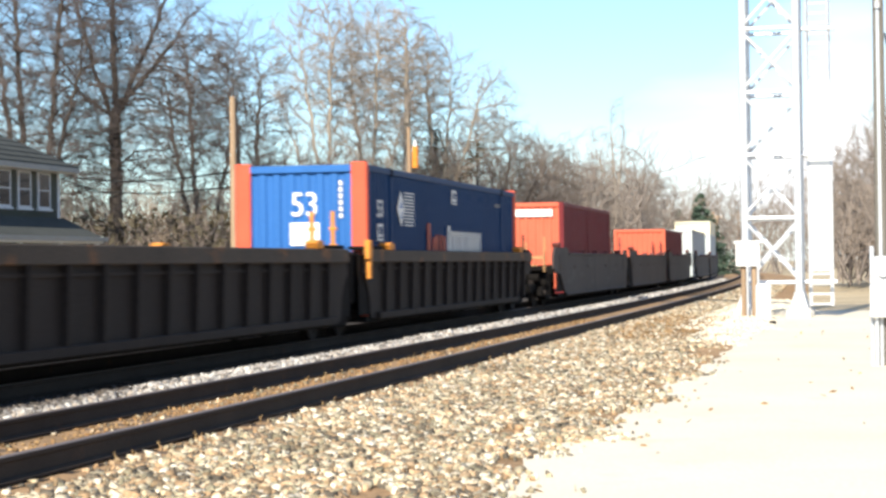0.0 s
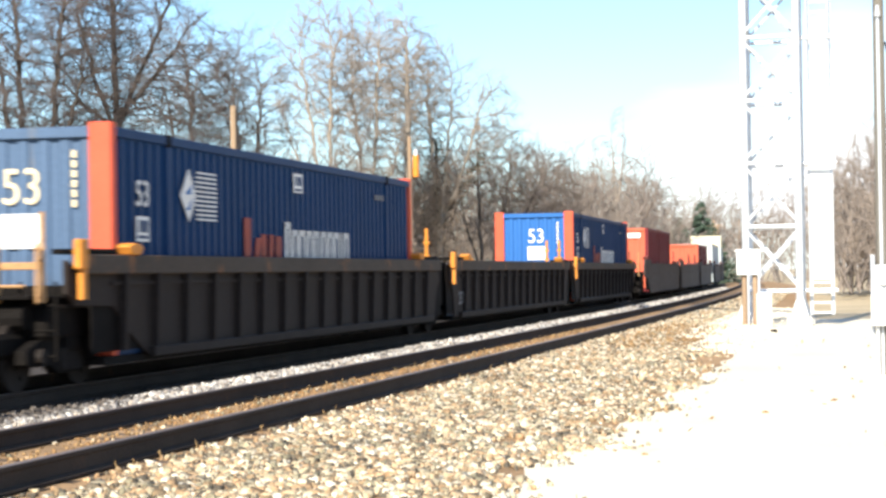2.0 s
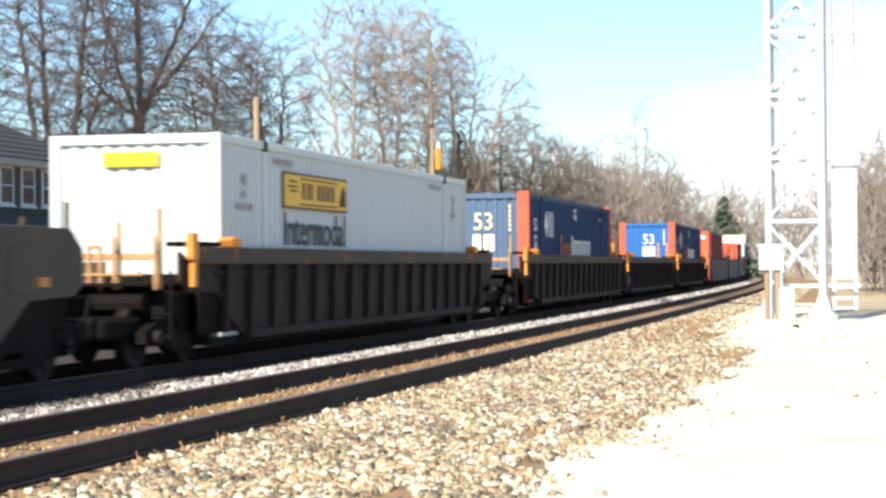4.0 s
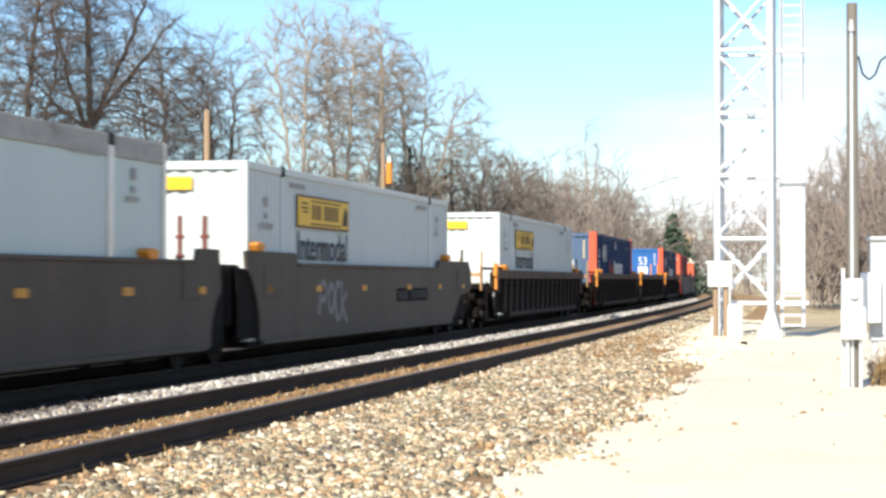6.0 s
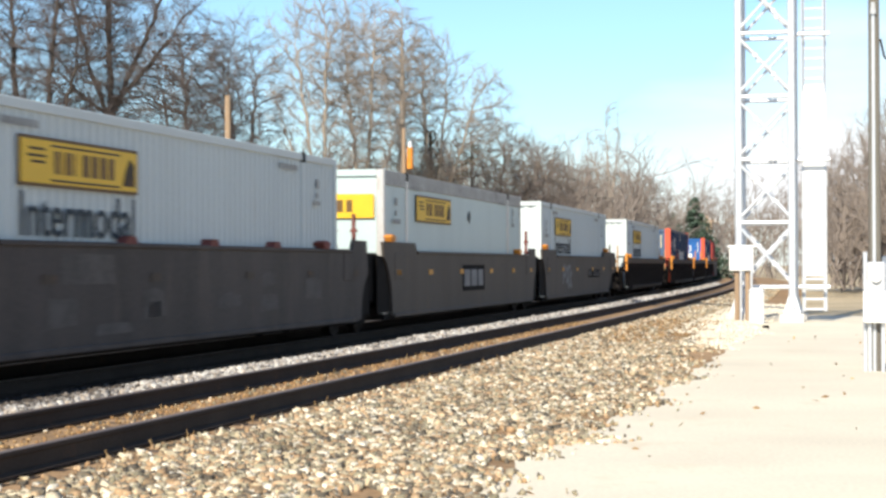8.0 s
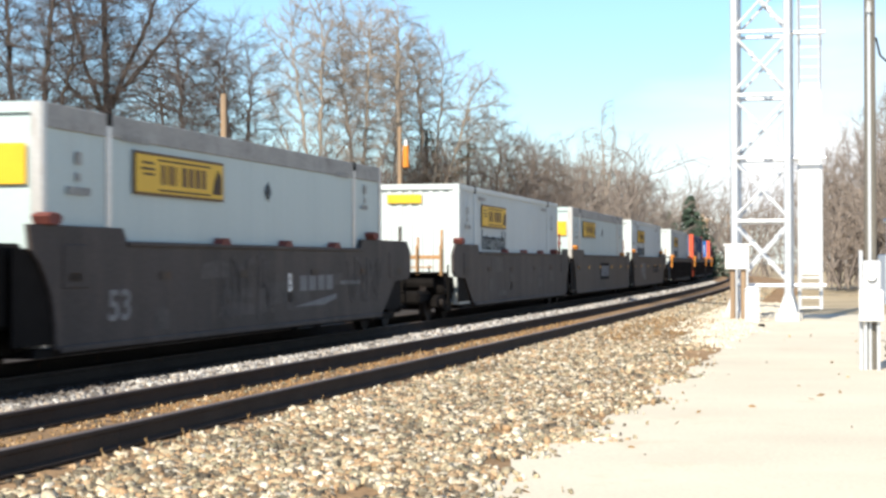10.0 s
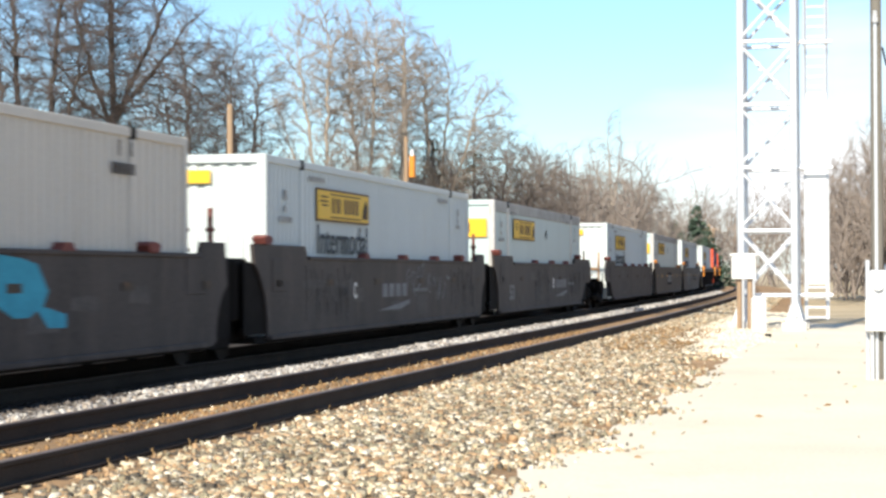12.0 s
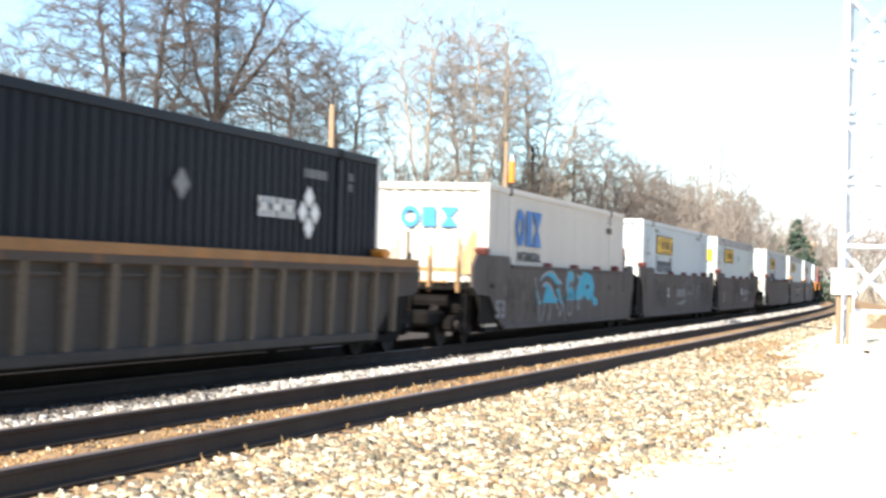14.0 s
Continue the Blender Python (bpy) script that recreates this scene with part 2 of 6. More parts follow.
    wood=surface("pole_wood", (0.34, 0.24, 0.155), 0.9, vary=0.3, scale=2, fine=40, bump=0.3, dirt=(0.14, 0.09, 0.06), amount=0.5, stretch=(6, 6, 0.3)),
    greywood=surface("grey_pole_wood", (0.17, 0.155, 0.13), 0.9, vary=0.25, scale=2, fine=40, bump=0.3, dirt=(0.18, 0.17, 0.15), amount=0.5, stretch=(6, 6, 0.3)),
    bark=surface("brown_bark", (0.12, 0.10, 0.085), 0.95, vary=0.4, scale=2, fine=20, bump=0.6, dirt=(0.06, 0.05, 0.04), amount=0.5, stretch=(2, 2, 0.5)),
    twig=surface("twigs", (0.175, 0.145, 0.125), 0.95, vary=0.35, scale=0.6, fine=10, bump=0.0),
    # Twigs paled towards grey: distance haze put into the colour.
    hazy_twig=surface("hazed_grey_brown_twigs", (0.27, 0.225, 0.19), 0.95, vary=0.35, scale=0.6, fine=10, bump=0.0),
    darkbark=surface("dark_bark", (0.075, 0.062, 0.053), 0.95, vary=0.4, scale=2, fine=20, bump=0.6, dirt=(0.05, 0.042, 0.035), amount=0.5, stretch=(2, 2, 0.5)),
    darktwig=surface("dark_twigs", (0.125, 0.102, 0.092), 0.95, vary=0.35, scale=0.6, fine=10, bump=0.0),
    palebark=surface("pale_sycamore_bark", (0.36, 0.31, 0.25), 0.9, vary=0.3, scale=1.5, fine=15, bump=0.3, dirt=(0.24, 0.19, 0.14), amount=0.5),
    paletwig=surface("pale_twigs", (0.32, 0.27, 0.225), 0.95, vary=0.3, scale=0.6, fine=10, bump=0.0),
    brush=surface("brush_twigs", (0.30, 0.235, 0.18), 0.95, vary=0.4, scale=0.5, fine=10, bump=0.0),
    ivy=surface("dark_ivy", (0.075, 0.062, 0.040), 0.7, vary=0.4, scale=2, fine=20, bump=0.0),
    # Needle green lightened for haze over the far conifers.
    needle=surface("dark_needles", (0.060, 0.088, 0.062), 0.8, vary=0.4, scale=1, fine=12, bump=0.0),
    siding=surface("grey_green_siding", (0.082, 0.085, 0.068), 0.8, vary=0.12, scale=1, fine=20, bump=0.05),
    shingle=surface("grey_shingles", (0.062, 0.066, 0.062), 0.9, vary=0.25, scale=2, fine=25, bump=0.3),
    trim=surface("white_trim", (0.62, 0.63, 0.63), 0.6, vary=0.06, scale=2, bump=0.02),
    cable=surface("black_cable", (0.02, 0.02, 0.02), 0.6, vary=0.1, bump=0.0),
)
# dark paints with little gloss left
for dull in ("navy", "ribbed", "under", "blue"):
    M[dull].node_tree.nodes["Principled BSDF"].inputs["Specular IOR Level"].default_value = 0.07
glass = bpy.data.materials.new("dark_window_glass")
glass.use_nodes = True
g = glass.node_tree.nodes["Principled BSDF"]
g.inputs["Base Color"].default_value, g.inputs["Roughness"].default_value = (0.03, 0.035, 0.04, 1), 0.08
M["glass"] = glass


# ---- mesh helpers ----
def mesh_of(name, bm, material):
    bmesh.ops.recalc_face_normals(bm, faces=bm.faces)
    me = bpy.data.meshes.new(name)
    bm.to_mesh(me)
    bm.free()
    me.materials.append(M[material])
    return me


def part(name, bm, material, parent=None, label=""):
    ob = new(name, mesh_of(name, bm, material))
    ob.parent = parent
    return tagged(ob, label)


def block(bm, x0, x1, y0, y1, z0, z1):
    v = [bm.verts.new((x, y, z)) for x in (x0, x1) for y in (y0, y1) for z in (z0, z1)]
    for f in ((0, 1, 3, 2), (4, 6, 7, 5), (0, 4, 5, 1), (2, 3, 7, 6), (0, 2, 6, 4), (1, 5, 7, 3)):
        bm.faces.new([v[i] for i in f])
    return bm


def blk(*dims, bevel=0.0):
    bm = block(bmesh.new(), *dims)
    if bevel:
        bmesh.ops.bevel(bm, geom=list(bm.edges), offset=bevel, segments=1, affect="EDGES")
    return bm


def prism(bm, outline, y0, y1):
    """An outline in x and z, given thickness in y."""
    n = len(outline)
    a = [bm.verts.new((x, y0, z)) for x, z in outline]
    b = [bm.verts.new((x, y1, z)) for x, z in outline]
    bm.faces.new(a)
    bm.faces.new(b[::-1])
    for i in range(n):
        bm.faces.new((a[i], b[i], b[(i + 1) % n], a[(i + 1) % n]))
    return bm


def tube(bm, p, q, r, r2=None, sides=8):
    p, q = Vector(p), Vector(q)
    r2 = r if r2 is None else r2
    turn = (q - p).to_track_quat("Z", "Y")
    ring = []
    for c, rad in ((p, r), (q, r2)):
        ring.append([bm.verts.new(c + turn @ Vector((rad * math.cos(k), rad * math.sin(k), 0))) for k in np.arange(sides) * 2 * math.pi / sides])
    for i in range(sides):
        bm.faces.new((ring[0][i], ring[0][(i + 1) % sides], ring[1][(i + 1) % sides], ring[1][i]))
    bm.faces.new(ring[0][::-1])
    bm.faces.new(ring[1])
    return bm


def pipe(bm, points, r, sides=6):
    for p, q in zip(points, points[1:]):
        tube(bm, p, q, r, sides=sides)
    return bm


def raw(name, verts, faces, material, parent=None, label="", smooth=False):
    me = bpy.data.meshes.new(name)
    me.from_pydata(verts, [], faces)
    me.materials.append(M[material])
    if smooth:
        me.polygons.foreach_set("use_smooth", [True] * len(me.polygons))
    ob = new(name, me)
    ob.parent = parent
    return tagged(ob, label)


# on a side that faces -y, and on an end that faces -x
SIDE = Matrix(((1, 0, 0, 0), (0, 0, -1, 0), (0, 1, 0, 0), (0, 0, 0, 1)))
END = Matrix(((0, 0, -1, 0), (-1, 0, 0, 0), (0, 1, 0, 0), (0, 0, 0, 1)))


def text(name, body, width, height, at, face, material, parent, label="", bold=0.022):
    cu = bpy.data.curves.new(name, "FONT")
    cu.body, cu.extrude, cu.size, cu.offset = body, 0.003, 1.0, bold
    ob = bpy.data.objects.new(name, cu)
    scene.collection.objects.link(ob)
    me = bpy.data.meshes.new_from_object(ob.evaluated_get(bpy.context.evaluated_depsgraph_get()))
    bpy.data.objects.remove(ob)
    co = np.array([v.co for v in me.vertices])
    lo, hi = co.min(0), co.max(0)
    fit = Matrix.Translation(at) @ face @ Matrix.Diagonal((width / (hi[0] - lo[0]), height / (hi[1] - lo[1]), 1, 1)) @ Matrix.Translation((-lo[0], -lo[1], 0))
    me.transform(fit)
    me.materials.clear()
    me.materials.append(M[material])
    o = new(name, me)
    o.parent = parent
    return tagged(o, label)


def shapes(name, outlines, at, face, material, parent, label="", thick=0.006):
    """Flat painted shapes; each outline is a list of points in the plane of the face."""
    bm = bmesh.new()
    for o in outlines:
        a = [bm.verts.new((x, y, 0)) for x, y in o]
        b = [bm.verts.new((x, y, thick)) for x, y in o]
        bm.faces.new(b)
        for i in range(len(o)):
            bm.faces.new((a[i], a[(i + 1) % len(o)], b[(i + 1) % len(o)], b[i]))
    bmesh.ops.remove_doubles(bm, verts=bm.verts, dist=0.0004)
    ob = part(name, bm, material, parent, label)
    if len(outlines) > 3 and name.endswith(("stencil", "bars", "ornament", "mark", "lines", "graffiti", "outline", "scrawl", "stain", "cluster")):
        tagged(ob, kind="stuff")
    ob.data.transform(Matrix.Translation(at) @ face)
    return ob


def rect(x, y, w, h, lean=0.0):
    return [(x, y), (x + w, y), (x + w + lean, y + h), (x + lean, y + h)]


def stroke(points, w):
    """A ribbon along a line, as quads that share their ends."""
    pts = [Vector((x, y)) for x, y in points]
    closed = (pts[0] - pts[-1]).length < 1e-6
    dirs = [(b - a).normalized() if (b - a).length > 1e-9 else Vector((1, 0)) for a, b in zip(pts, pts[1:])]
    side = []
    for i in range(len(pts)):
        before = dirs[i - 1] if i > 0 else (dirs[-1] if closed else dirs[0])
        after = dirs[i] if i < len(dirs) else (dirs[0] if closed else dirs[-1])
        d = before + after
        d = d.normalized() if d.length > 0.3 else after
        side.append(Vector((-d.y, d.x)) * w / 2)
    out = []
    for i in range(len(dirs)):
        a, b = pts[i], pts[i + 1]
        out.append([tuple(a - side[i]), tuple(b - side[i + 1]), tuple(b + side[i + 1]), tuple(a + side[i])])
    return out


def ring(cx, cy, rx, ry, w, a0=0, a1=360, n=14):
    t = [radians(a0 + (a1 - a0) * i / n) for i in range(n + 1)]
    return stroke([(cx + rx * math.cos(k), cy + ry * math.sin(k)) for k in t], w)


def thing(name, label, category, group="", at=None):
    ob = new(name)
    ob.empty_display_size = 0.3
    if at is not None:
        ob.matrix_basis = at
    return tagged(ob, label, category, group)


# ---- the line ----
KNOTS = [-150, 20, 50, 80, 110, 140, 180, 400]
BENDS = [0.62, 0.62, 0.20, 0.375, 0.356, 0.50, 0.724, 0.724]
LINE, APART = 10.795, -3.809
GS = np.arange(-150, 400, 0.5)
KAP = np.interp(GS, KNOTS, BENDS) / 1000
PSI = np.concatenate([[0], np.cumsum((KAP[1:] + KAP[:-1]) / 4)])
PSI -= PSI[300]
GX = np.concatenate([[0], np.cumsum(np.cos((PSI[1:] + PSI[:-1]) / 2) / 2)])
GX -= GX[300]
GY = np.concatenate([[0], np.cumsum(np.sin((PSI[1:] + PSI[:-1]) / 2) / 2)])
GY -= GY[300]


def track(s, off=0.0):
    """The place on the line s metres on, off metres to its left; the far track's middle is 0."""
    p = np.interp(s, GS, PSI)
    return np.interp(s, GS, GX) - off * np.sin(p), LINE + np.interp(s, GS, GY) + off * np.cos(p)


def swept(name, profile, stations, material, parent=None, label="", closed=True):
    """A profile of (offset, z) carried along the line."""
    verts, n = [], len(profile)
    for s in stations:
        for off, z in profile:
            x, y = track(s, off)
            verts.append((float(x), float(y), z))
    faces = []
    for i in range(len(stations) - 1):
        for j in range(n if closed else n - 1):
            k = (j + 1) % n
            faces.append((i * n + j, i * n + k, (i + 1) * n + k, (i + 1) * n + j))
    return raw(name, verts, faces, material, parent, label)


# ---- ground ----
def ground_sheet():
    xs = np.concatenate([[-900, -300, -60], np.arange(-20, 120, 4.0), np.arange(120, 320, 20.0), [400, 600, 1000, 2200]])
    ys = np.concatenate([[-1500, -500, -150, -60], np.arange(-30, 60, 3.0), [60, 90, 150, 400, 1500]])
    v = []
    for x in xs:
        for y in ys:
            c = float(track(min(max(x, -140), 390))[1])
            lift = max(0.0, min(1.0, (x - 62) / 60)) * max(0.0, min(1.0, (c - 9 - y) / 10))
            v.append((x, y, -0.46 + 0.55 * lift + 0.05 * noise.noise(Vector((x / 9, y / 9, 0)))))
    n = len(ys)
    f = [(i * n + j, (i + 1) * n + j, (i + 1) * n + j + 1, i * n + j + 1) for i in range(len(xs) - 1) for j in range(n - 1)]
    return tagged(raw("ground", v, f, "grass"), "dry brown winter grass beside the railway", "ground", kind="structure")


def gravel_lot():
    """The pale lot on which the camera stands, with an uneven edge."""
    v, f = [], []
    stations = np.arange(-30, 64, 1.0)
    offs = np.concatenate([np.linspace(0, 0.08, 12), np.linspace(0.1, 1, 20)])
    for s in stations:
        near, far = -26.0, float(track(s, APART - 2.4)[1])
        for k in offs:
            y = far + (near - far) * k
            end = 3.0 * noise.noise(Vector((y / 4, 3, 0)))
            x = s + (end if s > 58 else 0)
            v.append((x, y, -0.36 + 0.022 * noise.noise(Vector((x / 1.3, y / 1.3, 2))) + 0.03 * noise.noise(Vector((x / 6, y / 6, 4)))))
    n = len(offs)
    for i in range(len(stations) - 1):
        for j in range(n - 1):
            f.append((i * n + j, i * n + j + 1, (i + 1) * n + j + 1, (i + 1) * n + j))
    return tagged(raw("gravel_lot", v, f, "lot"), "pale sunlit dirt and gravel lot", "lot", kind="structure")


BED = [(-8.3, -0.42), (-7.8, -0.355), (-6.2, -0.285), (-5.2, -0.215), (-2.85, -0.215), (-2.5, -0.12), (-2.15, -0.10), (-1.85, -0.14), (-1.45, -0.215), (1.35, -0.215), (2.6, -0.42), (3.6, -0.62)]


def bed_height(off):
    return np.interp(off, [o for o, _ in BED], [z for _, z in BED])


def ballast():
    s = np.concatenate([np.arange(-60, 120, 1.5), np.arange(120, 330, 5.0)])
    return tagged(swept("ballast_bed", BED, s, "bed", closed=False), "brown and grey crushed stone ballast shoulder", "ballast", kind="structure")


def shade_strip():
    # dark sheet over the bed that paints the train's shade
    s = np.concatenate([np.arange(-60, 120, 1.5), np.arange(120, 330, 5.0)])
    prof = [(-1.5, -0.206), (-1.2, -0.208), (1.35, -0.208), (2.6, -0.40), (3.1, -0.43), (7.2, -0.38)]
    return tagged(swept("shaded_ballast", prof, s, "train_shade", closed=False), "ballast darkened for the shade under the train", "ballast", kind="structure")


def scatter(name, bands, material, label, category, seed):
    """Crushed stones over bands of (s0, s1, off0, off1, per square metre, size)."""
    r = np.random.default_rng(seed)
    base = np.array([(-1, -1, -1), (1, -1, -1), (1, 1, -1), (-1, 1, -1), (-1, -1, 1), (1, -1, 1), (1, 1, 1), (-1, 1, 1)], float) * 0.5
    quads = np.array([(0, 3, 2, 1), (4, 5, 6, 7), (0, 1, 5, 4), (1, 2, 6, 5), (2, 3, 7, 6), (3, 0, 4, 7)])
    allv = []
    for s0, s1, o0, o1, per, size in bands:
        n = int((s1 - s0) * (o1 - o0) * per)
        s, o = r.uniform(s0, s1, n), r.uniform(o0, o1, n)
        o = np.where(o < -7.0, o + 0.22 * np.sin(s * 1.3) + 0.16 * np.sin(s * 3.7 + 1), o)
        x, y = track(s, o)
        z = bed_height(o)
        if o1 < -7.0:
            z = np.maximum(z, -0.355)
        b = base[None] * r.uniform(0.55, 1.35, (n, 8, 1)) * (size * r.uniform(0.55, 1.35, (n, 1, 3)))
        b[:, 4:, :2] *= r.uniform(0.45, 0.95, (n, 1, 1))
        b[..., 2] *= 0.85
        a, t = r.uniform(0, 6.283, n), r.normal(0, 0.45, n)
        ca, sa, ct, st = np.cos(a)[:, None], np.sin(a)[:, None], np.cos(t)[:, None], np.sin(t)[:, None]
        bx, bz = b[..., 0] * ct - b[..., 2] * st, b[..., 0] * st + b[..., 2] * ct
        vx, vy = bx * ca - b[..., 1] * sa, bx * sa + b[..., 1] * ca
        allv.append(np.stack([vx + x[:, None], vy + y[:, None], bz + (z + size * 0.22)[:, None]], -1).reshape(-1, 3))
    v = np.concatenate(allv)
    n = len(v) // 8
    f = (quads[None] + 8 * np.arange(n)[:, None, None]).reshape(-1)
    me = bpy.data.meshes.new(name)
    me.vertices.add(len(v))
    me.vertices.foreach_set("co", v.ravel())
    me.loops.add(len(f))
    me.loops.foreach_set("vertex_index", f.astype(np.int32))
    me.polygons.add(len(f) // 4)
    me.polygons.foreach_set("loop_start", np.arange(0, len(f), 4, dtype=np.int32))
    me.update(calc_edges=True)
    me.materials.append(M[material])
    return tagged(new(name, me), label, category, kind="stuff")


def rails_and_ties():
    head = [(-0.037, -0.006), (-0.03, 0.0), (0.03, 0.0), (0.037, -0.006)]
    body = [(-0.037, -0.008), (-0.037, -0.04), (-0.012, -0.055), (-0.012, -0.160), (-0.07, -0.180), (-0.07, -0.198), (0.07, -0.198), (0.07, -0.180), (0.012, -0.160), (0.012, -0.055), (0.037, -0.04), (0.037, -0.008)]
    stations = np.concatenate([np.arange(-60, 100, 2.0), np.arange(100, 330, 4.0)])
    tie_mesh = mesh_of("tie", blk(-0.115, 0.115, -1.3, 1.3, -0.36, -0.198, bevel=0.012), "tie")
    plate_mesh = mesh_of("tie_plate", blk(-0.09, 0.09, -0.17, 0.17, -0.198, -0.186), "rail")
    r = random.Random(4)
    for middle, label in ((APART, "empty steel track on wooden ties"), (0.0, "steel track on wooden ties beneath the train")):
        line = tagged(new("railway_track"), label, "track", kind="structure")
        for o in (-0.7545, 0.7545):
            rail = swept("rail", [(middle + o + a, b) for a, b in body], stations, "rail", line)
            swept("running_face", [(middle + o + a, b) for a, b in head], stations, "railtop", rail, "worn bright rail head", closed=False)
        for i in range(150):
            s = 4 + i * 0.52 + r.uniform(-0.02, 0.02)
            x, y = track(s, middle)
            tie = new("tie", tie_mesh)
            tie.matrix_basis = pose(float(x), float(y), r.uniform(-0.032, -0.014) if middle else r.uniform(-0.012, 0.0), 0, 0, math.degrees(np.interp(s, GS, PSI)) + r.uniform(-1, 1))
            tie.parent = line
            if i < 60 and middle == APART:
                p = new("tie_plate", plate_mesh)
                p.matrix_basis = pose(0, -0.7545, 0)
                p.parent = tie
        # ties too far off to tell apart
        v, f = [], []
        for s in np.arange(82, 240, 0.55):
            c = np.interp(s, GS, PSI)
            for a, b in ((-0.11, -1.3), (0.11, -1.3), (0.11, 1.3), (-0.11, 1.3)):
                x, y = track(s + a, middle + b)
                v.append((float(x), float(y), -0.203 if not middle else -0.209))
            f.append(tuple(range(len(v) - 4, len(v))))
        tagged(raw("far_ties", v, f, "tie", line), kind="stuff")


# ---- railway cars ----
def lock(x, y, z, parent, paint="orange"):
    bm = prism(bmesh.new(), [(x - 0.15, z), (x + 0.15, z), (x + 0.23, z + 0.10), (x + 0.12, z + 0.14), (x - 0.10, z + 0.15), (x - 0.24, z + 0.11)], y - 0.11, y + 0.11)
    bmesh.ops.bevel(bm, geom=list(bm.edges), offset=0.015, segments=1, affect="EDGES")
    part("container_lock", bm, paint, parent, "painted steel container lock")


def arc(cx, cz, r, a0, a1, n=6):
    return [(cx + r * math.cos(radians(a0 + (a1 - a0) * i / n)), cz + r * math.sin(radians(a0 + (a1 - a0) * i / n))) for i in range(n + 1)]


def end_outline(h, kind, top, z0, wide=1.22):
    """The front end of a side plate, from the bottom up, for half length h."""
    if kind == "coupler":
        return [(h - 2.7, z0), (h - 2.2, 0.55), (h - 1.5, 0.98), (h - 0.35, 1.02), (h - 0.1, 1.15), (h - 0.1, 1.55), (h - 0.45, top)]
    return [(h - wide - 0.08, z0)] + arc(h + 0.1, 0.40, wide, 183, 116, 6) + [(h - 0.36, top)]


